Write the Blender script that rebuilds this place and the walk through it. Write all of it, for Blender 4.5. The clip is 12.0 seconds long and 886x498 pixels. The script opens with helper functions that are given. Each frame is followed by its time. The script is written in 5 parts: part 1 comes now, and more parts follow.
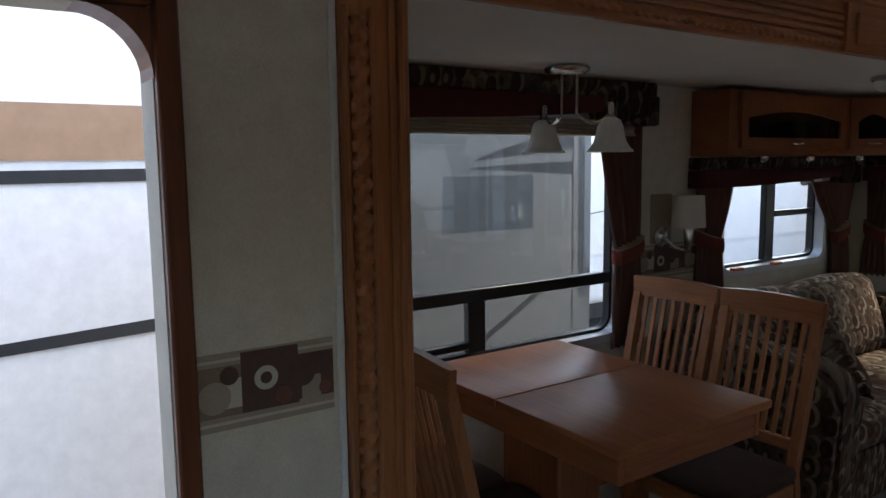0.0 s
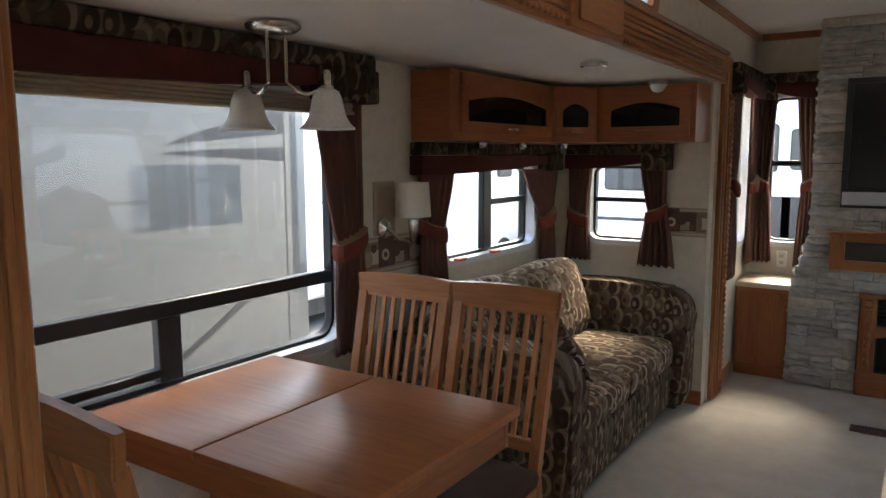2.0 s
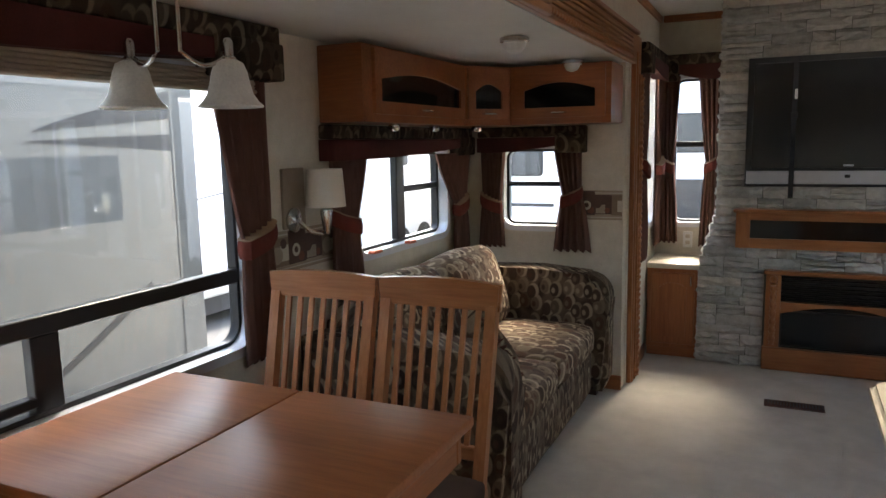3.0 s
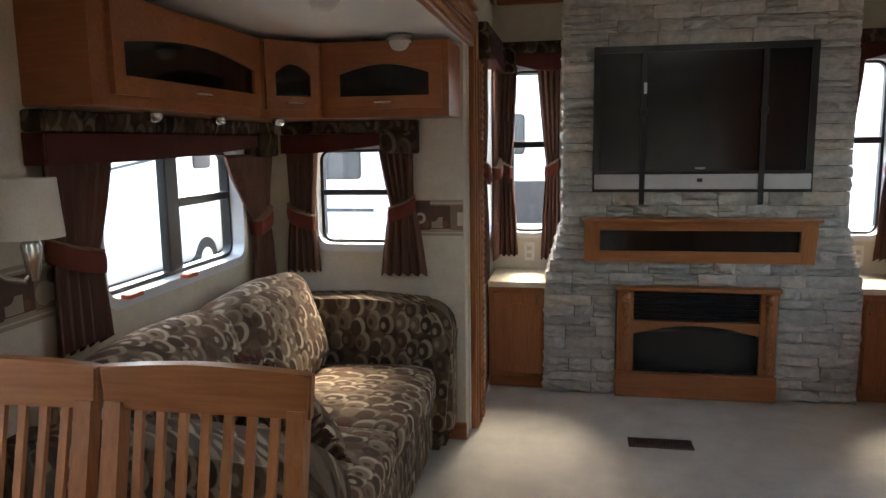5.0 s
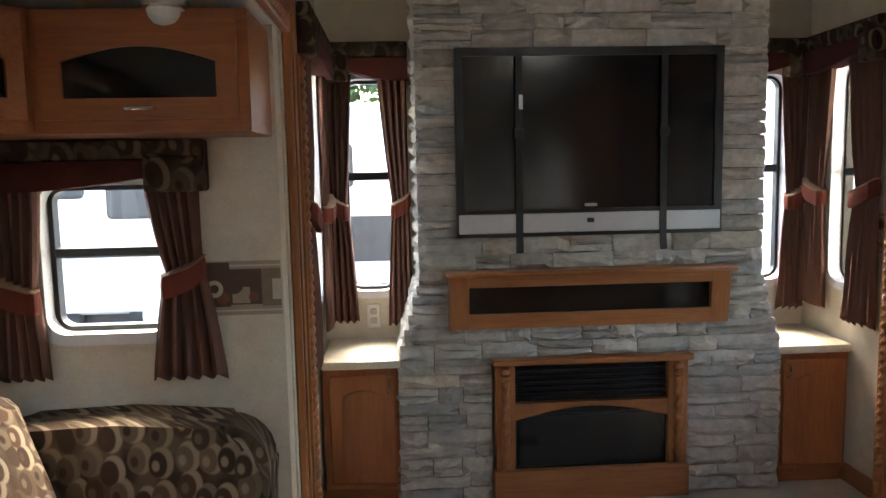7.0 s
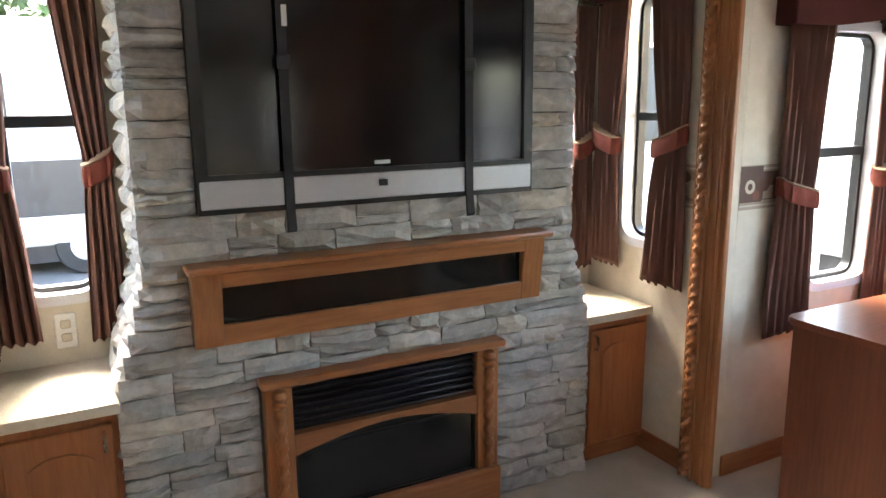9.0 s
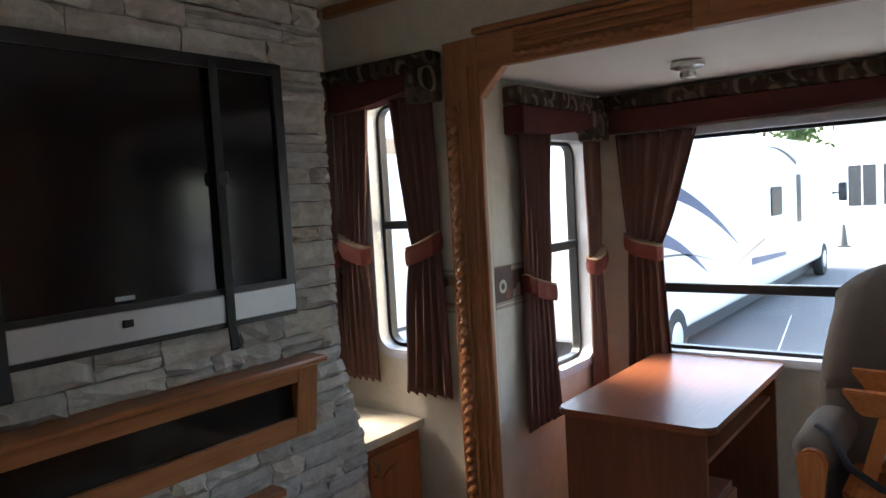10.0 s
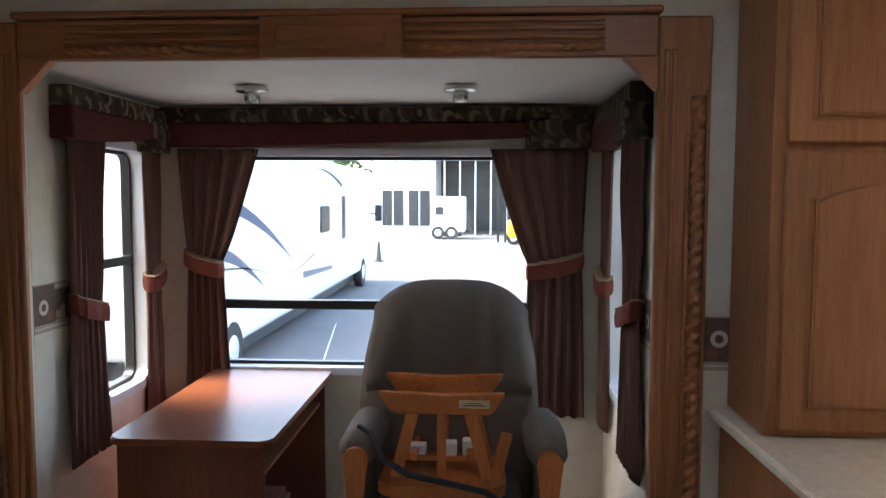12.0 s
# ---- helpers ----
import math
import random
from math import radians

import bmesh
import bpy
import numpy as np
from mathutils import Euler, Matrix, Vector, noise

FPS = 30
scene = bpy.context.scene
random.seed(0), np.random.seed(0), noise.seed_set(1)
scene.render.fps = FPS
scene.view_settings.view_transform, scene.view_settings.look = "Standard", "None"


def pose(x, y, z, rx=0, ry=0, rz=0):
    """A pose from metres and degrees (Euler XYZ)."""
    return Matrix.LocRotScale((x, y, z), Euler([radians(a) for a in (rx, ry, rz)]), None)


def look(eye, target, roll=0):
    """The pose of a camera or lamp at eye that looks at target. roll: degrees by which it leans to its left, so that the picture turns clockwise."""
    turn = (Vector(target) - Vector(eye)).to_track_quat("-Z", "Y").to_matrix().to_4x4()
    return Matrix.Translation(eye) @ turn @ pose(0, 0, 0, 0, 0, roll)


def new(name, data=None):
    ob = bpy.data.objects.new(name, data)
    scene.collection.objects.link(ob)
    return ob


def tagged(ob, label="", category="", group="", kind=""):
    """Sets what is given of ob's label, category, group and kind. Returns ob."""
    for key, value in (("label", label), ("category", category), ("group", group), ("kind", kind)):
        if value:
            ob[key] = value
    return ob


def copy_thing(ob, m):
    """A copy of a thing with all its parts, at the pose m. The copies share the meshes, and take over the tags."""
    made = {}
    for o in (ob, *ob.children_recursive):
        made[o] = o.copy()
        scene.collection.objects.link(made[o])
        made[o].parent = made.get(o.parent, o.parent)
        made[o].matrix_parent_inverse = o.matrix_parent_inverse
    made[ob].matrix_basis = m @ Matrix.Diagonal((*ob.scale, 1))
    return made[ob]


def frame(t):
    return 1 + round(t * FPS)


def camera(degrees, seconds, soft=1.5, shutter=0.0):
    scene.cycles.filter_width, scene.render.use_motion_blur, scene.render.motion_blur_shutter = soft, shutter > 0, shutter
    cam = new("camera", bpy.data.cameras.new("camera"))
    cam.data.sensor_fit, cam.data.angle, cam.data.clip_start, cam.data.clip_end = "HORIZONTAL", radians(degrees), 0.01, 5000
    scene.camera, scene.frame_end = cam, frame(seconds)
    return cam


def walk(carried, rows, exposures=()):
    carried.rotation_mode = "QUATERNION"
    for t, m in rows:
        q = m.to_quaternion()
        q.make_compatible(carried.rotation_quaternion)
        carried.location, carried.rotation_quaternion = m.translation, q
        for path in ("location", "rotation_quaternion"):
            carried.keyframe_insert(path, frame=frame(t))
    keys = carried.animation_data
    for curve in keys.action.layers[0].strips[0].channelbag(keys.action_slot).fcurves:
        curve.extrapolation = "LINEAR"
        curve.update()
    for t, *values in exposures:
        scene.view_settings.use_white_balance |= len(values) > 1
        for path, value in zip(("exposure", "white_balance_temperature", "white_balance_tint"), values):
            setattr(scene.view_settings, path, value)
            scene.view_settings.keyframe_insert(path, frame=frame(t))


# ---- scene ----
cam = camera(63.1, 12.0)
PATH = [
    (0, (0.149, -0.06, 1.584), (-1.495, 1.054, 1.349), -0.7),
    (0.5, (0.135, -0.008, 1.535), (-1.32, 1.28, 1.060), 0.3),
    (1, (0.01, 0.171, 1.528), (-1.362, 1.574, 1.145), 0.8),
    (1.5, (-0.074, 0.278, 1.507), (-1.375, 1.781, 1.292), 1.1),
    (2, (-0.194, 0.268, 1.534), (-1.283, 1.926, 1.277), -0.2),
    (2.5, (-0.332, 0.261, 1.508), (-1.241, 2.016, 1.199), -0.4),
    (3, (-0.425, 0.428, 1.506), (-1.252, 2.226, 1.218), -1.1),
    (3.5, (-0.535, 0.64, 1.502), (-1.249, 2.483, 1.196), 0.8),
    (3.7, (-0.588, 0.716, 1.493), (-1.223, 2.582, 1.154), 0.1),
    (5.3, (-0.72, 1.427, 1.489), (-1.023, 3.383, 1.201), -0.8),
    (5.5, (-0.74, 1.537, 1.483), (-0.992, 3.498, 1.181), -0.9),
    (6, (-0.884, 1.875, 1.538), (-0.87, 3.863, 1.322), -0.1),
    (6.5, (-0.87, 2.132, 1.471), (-0.784, 4.115, 1.222), 0.0),
    (6.7, (-0.853, 2.269, 1.477), (-0.752, 4.255, 1.255), -0.6),
    (8.3, (-0.861, 2.858, 1.506), (-0.269, 4.753, 1.27), -2.0),
    (8.5, (-1.007, 3.103, 1.536), (-0.2, 4.894, 1.161), 0.0),
    (9, (-0.922, 3.302, 1.524), (-0.024, 5.043, 1.12), -0.6),
    (9.5, (-0.989, 3.624, 1.512), (0.296, 5.123, 1.191), 1.8),
    (9.6, (-1.009, 3.595, 1.537), (0.36, 5.021, 1.233), 0.8),
    (10, (-1.005, 3.666, 1.541), (0.581, 4.877, 1.405), -3.3),
    (10.5, (-1.046, 3.676, 1.551), (0.754, 4.539, 1.425), -0.9),
    (11, (-1.031, 3.685, 1.532), (0.871, 4.247, 1.273), -0.4),
    (11.5, (-1.033, 3.678, 1.542), (0.913, 4.015, 1.226), 0.3),
    (12, (-1.039, 3.676, 1.569), (0.954, 3.783, 1.432), 0.2),
]
walk(cam, [(t, look(eye, aim, roll)) for t, eye, aim, roll in PATH],
     exposures=[(0.0, 2.4, 6600, 10), (0.4, 2.45, 7200, 10), (0.7, 2.6, 7400, 10), (1.0, 2.95, 7500, 10), (1.4, 3.45, 7500, 10), (2.2, 3.75, 7200, 10), (6.5, 4.2, 7300, 10), (8.5, 4.7, 7300, 10), (9.0, 4.85, 7300, 10), (9.6, 4.6, 7100, 10), (10.1, 3.5, 6850, 10), (11.0, 3.35, 6700, 10), (12.0, 3.6, 6800, 10)])

# ---- light ----
world = bpy.data.worlds.new("world")
scene.world = world
world.use_nodes = True
wn = world.node_tree.nodes
sky = wn.new("ShaderNodeTexSky")
sky.sky_type = 'NISHITA'
sky.sun_disc = False
sky.sun_elevation = radians(51)
sky.sun_rotation = radians(-2)
sky.dust_density = 3.0
world.node_tree.links.new(sky.outputs[0], wn["Background"].inputs[0])
wn["Background"].inputs[1].default_value = 0.15

sun = new("sun", bpy.data.lights.new("sun", 'SUN'))
sun.data.energy, sun.data.angle, sun.data.color = 1.1, radians(26), (1, .95, .87)
sun.matrix_world = look((-.2, 4.9, 6.2), (0, 0, 0))


# ---- materials ----
def nt(name, rough=.6, metal=0.0, spec=.5):
    m = bpy.data.materials.new(name)
    m.use_nodes = True
    b = m.node_tree.nodes["Principled BSDF"]
    b.inputs["Roughness"].default_value = rough
    b.inputs["Metallic"].default_value = metal
    b.inputs["Specular IOR Level"].default_value = spec
    return m, m.node_tree.nodes, m.node_tree.links, b


def coords(n, l, scale=(1, 1, 1)):
    tc = n.new("ShaderNodeTexCoord")
    mp = n.new("ShaderNodeMapping")
    mp.inputs["Scale"].default_value = scale
    l.new(tc.outputs["Object"], mp.inputs[0])
    return mp.outputs[0]


def ramp(n, l, src, stops):
    r = n.new("ShaderNodeValToRGB")
    e = r.color_ramp.elements
    while len(e) < len(stops):
        e.new(.5)
    for k, (p, c) in zip(e, stops):
        k.position, k.color = p, (*c, 1)
    l.new(src, r.inputs[0])
    return r.outputs[0]


def noise_tex(n, l, vec, scale, detail=4, rough=.6):
    t = n.new("ShaderNodeTexNoise")
    t.inputs["Scale"].default_value, t.inputs["Detail"].default_value = scale, detail
    t.inputs["Roughness"].default_value = rough
    l.new(vec, t.inputs["Vector"])
    return t.outputs["Fac"]


def mixc(n, l, a, b, fac, mode='MIX'):
    m = n.new("ShaderNodeMix")
    m.data_type, m.blend_type = 'RGBA', mode
    for sock, v in ((m.inputs[0], fac), (m.inputs[6], a), (m.inputs[7], b)):
        if isinstance(v, (int, float)):
            sock.default_value = v
        elif isinstance(v, tuple):
            sock.default_value = (*v, 1)
        else:
            l.new(v, sock)
    return m.outputs[2]


def bump(n, l, b, h, strength, dist=.01):
    u = n.new("ShaderNodeBump")
    u.inputs["Strength"].default_value, u.inputs["Distance"].default_value = strength, dist
    l.new(h, u.inputs["Height"])
    l.new(u.outputs[0], b.inputs["Normal"])


def mottled(name, c1, c2, scale=8, fine=150, rough=.7, metal=0.0, bstr=.15, spec=.5, stretch=(1, 1, 1)):
    m, n, l, b = nt(name, rough, metal, spec)
    v = coords(n, l, stretch)
    big = noise_tex(n, l, v, scale)
    small = noise_tex(n, l, v, fine, 3)
    col = ramp(n, l, big, [(.3, c1), (.7, c2)])
    col = mixc(n, l, col, ramp(n, l, small, [(.3, tuple(x * .8 for x in c1)), (.7, c2)]), .4)
    l.new(col, b.inputs["Base Color"])
    if bstr:
        bump(n, l, b, small, bstr, .004)
    return m


def wood(name, dark, light, axis=2, rough=.35, grain=1.0):
    m, n, l, b = nt(name, rough, 0, .3)
    s = [14 * grain] * 3
    s[axis] = 1.0
    v = coords(n, l, tuple(s))
    fine = noise_tex(n, l, v, 6, 6, .65)
    s2 = [3.0] * 3
    s2[axis] = .5
    broad = noise_tex(n, l, coords(n, l, tuple(s2)), 2, 3)
    inf = n.new("ShaderNodeObjectInfo")
    col = ramp(n, l, fine, [(.3, dark), (.65, light)])
    col2 = ramp(n, l, broad, [(.3, tuple(x * .75 for x in dark)), (.7, light)])
    col = mixc(n, l, col, col2, .4)
    hue = ramp(n, l, inf.outputs["Random"], [(0, (.88, .88, .88)), (1, (1, 1, 1))])
    l.new(mixc(n, l, col, hue, 1.0, 'MULTIPLY'), b.inputs["Base Color"])
    bump(n, l, b, fine, .08, .003)
    return m


OAK_D, OAK_L = (.27, .098, .036), (.46, .188, .076)
M_oak = [wood("oak_x", OAK_D, OAK_L, 0), wood("oak_y", OAK_D, OAK_L, 1), wood("oak_z", OAK_D, OAK_L, 2)]
CH_D, CH_L = (.25, .082, .03), (.41, .152, .058)
M_cherry = [wood("cherry_x", CH_D, CH_L, 0, .38), wood("cherry_y", CH_D, CH_L, 1, .38), wood("cherry_z", CH_D, CH_L, 2, .38)]
M_desk = [wood("walnut_x", (.13, .038, .017), (.25, .08, .037), 0, .3), wood("walnut_z", (.115, .034, .015), (.21, .068, .032), 2, .38)]
M_door = wood("door_jamb_wood", (.13, .04, .018), (.22, .075, .03), 2, .35)
M_wall = mottled("vinyl_wallpaper", (.57, .51, .405), (.70, .635, .52), 14, 220, .75, bstr=.25)
M_ceil = mottled("ceiling_vinyl", (.72, .70, .65), (.80, .78, .73), 5, 260, .8, bstr=.2)
M_carpet = mottled("beige_carpet", (.46, .42, .35), (.64, .585, .50), 6, 420, .95, bstr=.8, spec=.1)
M_black = mottled("black_plastic", (.006, .006, .0065), (.011, .011, .012), 6, 200, .33)
M_screen = mottled("tv_screen", (.006, .006, .007), (.010, .010, .012), 3, 50, .13, bstr=0)
M_darkglass = mottled("dark_cabinet_glass", (.008, .008, .008), (.016, .015, .013), 3, 40, .08, bstr=0)
M_silver = mottled("silver_plastic", (.42, .43, .46), (.55, .56, .58), 4, 300, .4, .5, .05)
M_nickel = mottled("brushed_nickel", (.55, .53, .50), (.68, .66, .62), 5, 300, .25, 1.0, .03)
M_alu = mottled("aluminium_frame", (.62, .63, .65), (.74, .75, .77), 5, 200, .35, .3, .03)
M_shade = mottled("frosted_glass_shade", (.62, .60, .55), (.78, .76, .70), 9, 120, .35, bstr=.05)
M_lampshade = mottled("linen_lampshade", (.62, .57, .48), (.74, .69, .60), 9, 300, .85, bstr=.3)
M_counter = mottled("laminate_counter", (.52, .44, .33), (.68, .60, .47), 30, 200, .35, bstr=.05)
M_white = mottled("white_plastic", (.70, .69, .65), (.8, .79, .75), 5, 120, .4, bstr=.02)
M_grey = mottled("taupe_upholstery", (.135, .104, .081), (.19, .15, .12), 7, 350, .9, bstr=.5, spec=.15)
M_brownseat = mottled("brown_suede_seat", (.055, .034, .024), (.095, .060, .042), 7, 300, .9, bstr=.4, spec=.15)
M_red = mottled("rust_tieback_cloth", (.13, .03, .02), (.19, .05, .034), 12, 300, .85, bstr=.4, spec=.15)
M_maroon = mottled("maroon_valance_cloth", (.06, .016, .013), (.10, .028, .022), 9, 300, .85, bstr=.4, spec=.15)
M_piping = mottled("tan_piping", (.24, .145, .085), (.33, .21, .13), 12, 300, .85, bstr=.3)
M_curtain = mottled("brown_curtain_cloth", (.11, .055, .042), (.19, .098, .076), 5, 260, .9, bstr=.4, spec=.12, stretch=(9, 9, .6))
M_strap = mottled("black_webbing", (.012, .012, .013), (.03, .03, .032), 20, 500, .7, bstr=.4)
M_rvwhite = mottled("white_fibreglass", (.74, .75, .76), (.82, .82, .82), .6, 12, .3, bstr=.01)
M_rvgrey = mottled("grey_gelcoat", (.050, .058, .062), (.062, .071, .076), .5, 8, .5, bstr=0)
M_rvgrey.node_tree.nodes["Principled BSDF"].inputs["Coat Weight"].default_value = 1.0
M_rvgrey.node_tree.nodes["Principled BSDF"].inputs["Coat IOR"].default_value = 1.85
M_rvgrey.node_tree.nodes["Principled BSDF"].inputs["Coat Roughness"].default_value = .02
M_rvtan = mottled("tan_decal", (.36, .22, .13), (.42, .27, .17), .6, 12, .35, bstr=0)
M_rvdark = mottled("charcoal_decal", (.025, .027, .03), (.04, .042, .046), 1, 14, .3, bstr=0)
M_rvblue = mottled("navy_decal", (.02, .04, .10), (.03, .06, .14), 1, 14, .3, bstr=0)
M_tint = mottled("tinted_rv_glass", (.02, .022, .025), (.04, .042, .045), 1, 9, .3, bstr=0)
M_tyre = mottled("tyre_rubber", (.015, .015, .015), (.03, .03, .03), 6, 60, .8)
M_asphalt = mottled("asphalt_yard", (.10, .10, .10), (.15, .15, .148), .35, 60, .9, bstr=.4)
M_paint = mottled("white_line_paint", (.6, .6, .58), (.75, .75, .73), 3, 40, .7)
M_yellow = mottled("yellow_machine_paint", (.55, .30, .02), (.7, .42, .03), 2, 20, .4)
M_barn = mottled("white_metal_siding", (.68, .70, .72), (.78, .79, .80), .3, 8, .5)
M_leaf = mottled("foliage", (.035, .075, .02), (.08, .14, .04), 2, 25, .8)
M_trunk = mottled("bark", (.07, .05, .035), (.12, .09, .065), 4, 30, .9, bstr=.6)
M_tan = mottled("band_taupe", (.33, .26, .19), (.40, .325, .25), 20, 200, .75)
M_taupe = mottled("band_mid_taupe", (.20, .14, .095), (.26, .185, .13), 20, 200, .75)
M_brown = mottled("band_brown", (.085, .042, .03), (.125, .066, .048), 20, 200, .75)
M_cream = mottled("band_cream", (.52, .46, .36), (.60, .54, .43), 20, 200, .75)
M_rust = mottled("band_rust", (.16, .06, .035), (.21, .085, .05), 20, 200, .75)
M_fire = mottled("firebox_mesh", (.010, .009, .008), (.022, .019, .016), 5, 300, .3)
M_label = mottled("brass_label", (.62, .52, .28), (.75, .65, .4), 10, 80, .4)
M_orange = mottled("orange_marker", (.5, .08, .03), (.65, .12, .05), 8, 80, .6)
M_yellowwood = [wood("glider_wood_x", (.42, .125, .035), (.66, .235, .075), 0, .18), wood("glider_wood_z", (.42, .125, .035), (.66, .235, .075), 2, .18)]


def upholstery(name, along_u, along_v, size=.082, gain=1.0):
    """Woven cloth: columns of overlapping ovals and crescents in cream, tan, olive and rust on brown stripes.
    along_u and along_v give the directions of the cloth's width and length."""
    m, n, l, b = nt(name, .9, 0, .12)
    tc = n.new("ShaderNodeTexCoord")
    uv = n.new("ShaderNodeCombineXYZ")
    for k, axis in enumerate((along_u, along_v)):
        dot = n.new("ShaderNodeVectorMath")
        dot.operation = 'DOT_PRODUCT'
        dot.inputs[1].default_value = tuple(c / (size * (.8, 1.2)[k]) for c in axis)
        l.new(tc.outputs["Object"], dot.inputs[0])
        l.new(dot.outputs["Value"], uv.inputs[k])
    wob = n.new("ShaderNodeTexNoise")
    wob.inputs["Scale"].default_value, wob.inputs["Detail"].default_value = .9, 1
    l.new(uv.outputs[0], wob.inputs["Vector"])
    base = ramp(n, l, wob.outputs["Fac"], [(.38, (.085, .06, .044)), (.5, (.14, .105, .076)), (.6, (.20, .16, .115))])
    col = base
    layers = (((0, 0, 0), .50, ((.50, .44, .33), (.30, .255, .185), (.40, .345, .25), (.17, .13, .092), (.46, .40, .30))),
              ((.20, .06, 0), .41, ((.115, .082, .06), (.18, .145, .105), (.085, .06, .045), (.24, .195, .14), (.14, .085, .058))),
              ((.30, .10, 0), .17, ((.115, .082, .06), (.44, .38, .285), (.085, .06, .045), (.24, .195, .14), (.14, .085, .058))))
    for k, (off, rad, tones) in enumerate(layers):
        mp = n.new("ShaderNodeMapping")
        mp.inputs["Location"].default_value = off
        l.new(uv.outputs[0], mp.inputs[0])
        vo = n.new("ShaderNodeTexVoronoi")
        vo.voronoi_dimensions = '2D'
        vo.inputs["Scale"].default_value, vo.inputs["Randomness"].default_value = 1.0, .5
        l.new(mp.outputs[0], vo.inputs["Vector"])
        sep = n.new("ShaderNodeSeparateColor")
        l.new(vo.outputs["Color"], sep.inputs[0])
        fill = ramp(n, l, sep.outputs[k], [(q, c) for q, c in zip((0, .2, .4, .6, .8), tones)])
        fill.node.color_ramp.interpolation = 'CONSTANT'
        inside = ramp(n, l, vo.outputs["Distance"], [(rad - .04, (1, 1, 1)), (rad + .04, (0, 0, 0))])
        col = mixc(n, l, col, fill, inside)
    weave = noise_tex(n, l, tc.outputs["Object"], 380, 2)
    col = mixc(n, l, col, ramp(n, l, weave, [(.3, (.80 * gain, .72 * gain, .67 * gain)), (.7, (1.17 * gain, 1.05 * gain, .98 * gain))]), 1.0, 'MULTIPLY')
    l.new(col, b.inputs["Base Color"])
    bump(n, l, b, weave, .5, .004)
    return m


M_sofa = upholstery("oval_pattern_upholstery", (0, 1, 0), (1, 0, -1))
# Same cloth multiplied by 0.7, for the sofa's base, back and arms.
M_sofa_dark = upholstery("oval_pattern_upholstery_darker", (1, 1, 0), (0, -.7, 1), .082, .70)
M_val = upholstery("patterned_valance_cloth", (1, 1, 0), (.3, -.3, 1), .085, .36)


def stone_material():
    m, n, l, b = nt("ledgestone", .85, 0, .25)
    v = coords(n, l, (1, 1, 1))
    tc = n.new("ShaderNodeTexCoord")
    geo = n.new("ShaderNodeNewGeometry")
    inf = n.new("ShaderNodeObjectInfo")
    tone = ramp(n, l, inf.outputs["Random"], [(0, (.37, .355, .33)), (.3, (.47, .45, .415)), (.6, (.55, .525, .48)), (.8, (.45, .45, .445)), (1, (.60, .54, .45))])
    f = noise_tex(n, l, geo.outputs["Position"], 22, 6, .7)
    g = noise_tex(n, l, geo.outputs["Position"], 90, 4, .7)
    c = mixc(n, l, tone, ramp(n, l, f, [(.3, (.74, .73, .71)), (.7, (1.12, 1.11, 1.09))]), 1.0, 'MULTIPLY')
    l.new(c, b.inputs["Base Color"])
    ad = n.new("ShaderNodeMath")
    l.new(f, ad.inputs[0])
    l.new(g, ad.inputs[1])
    bump(n, l, b, ad.outputs[0], .4, .010)
    return m


M_stone = stone_material()
M_mortar = mottled("dark_mortar", (.12, .115, .105), (.19, .18, .165), 12, 120, .95)


def glass_material():
    m, n, l, b = nt("window_glass", .02)
    tr, gl, mx = n.new("ShaderNodeBsdfTransparent"), n.new("ShaderNodeBsdfGlossy"), n.new("ShaderNodeMixShader")
    tr.inputs[0].default_value = (.96, .98, .975, 1)
    gl.inputs["Roughness"].default_value = .02
    mx.inputs[0].default_value = .03
    l.new(tr.outputs[0], mx.inputs[1])
    l.new(gl.outputs[0], mx.inputs[2])
    l.new(mx.outputs[0], n["Material Output"].inputs[0])
    return m


M_glass = glass_material()

# ---- mesh helpers ----
BASE = {}


def thing(name, at=(0, 0, 0), label="", category="", group="", kind=""):
    e = new(name)
    e.empty_display_size = .1
    e.location = at
    BASE[e.name] = Vector(at)
    return tagged(e, label, category, group, kind)


def finish(bm, name, mat):
    bmesh.ops.recalc_face_normals(bm, faces=bm.faces[:])
    me = bpy.data.meshes.new(name)
    bm.to_mesh(me)
    bm.free()
    me.materials.append(mat)
    return me


def smooth(me, angle=40):
    me.shade_smooth()
    me.set_sharp_from_angle(angle=radians(angle))


def part(name, bm, mat, parent=None, label="", soft=True, kind=""):
    """One mesh object under a thing or part; the bmesh is in the world's coordinates."""
    base = Vector((0, 0, 0))
    p = parent
    while p is not None:
        if p.name in BASE:
            base = BASE[p.name]
        p = p.parent
    if base.length:
        bmesh.ops.translate(bm, verts=bm.verts[:], vec=-base)
    me = finish(bm, name, mat)
    if soft:
        smooth(me)
    ob = new(name, me)
    if parent is not None:
        ob.parent = parent
    return tagged(ob, label, kind=kind)


def solo(name, bm, mat, label, category, kind="", group=""):
    """A thing that is one mesh."""
    return tagged(part(name, bm, mat), label, category, group, kind)


def B():
    return bmesh.new()


def box(bm, x0, x1, y0, y1, z0, z1, bevel=0.0, seg=1):
    r = bmesh.ops.create_cube(bm, size=1)
    v = r["verts"]
    for q in v:
        q.co = Vector(((x0 + x1) / 2 + q.co.x * (x1 - x0), (y0 + y1) / 2 + q.co.y * (y1 - y0), (z0 + z1) / 2 + q.co.z * (z1 - z0)))
    if bevel:
        es = list({e for q in v for e in q.link_edges})
        bmesh.ops.bevel(bm, geom=es, offset=bevel, segments=seg, affect='EDGES', profile=.5)
    return bm


def bx(*a, **k):
    return box(B(), *a, **k)


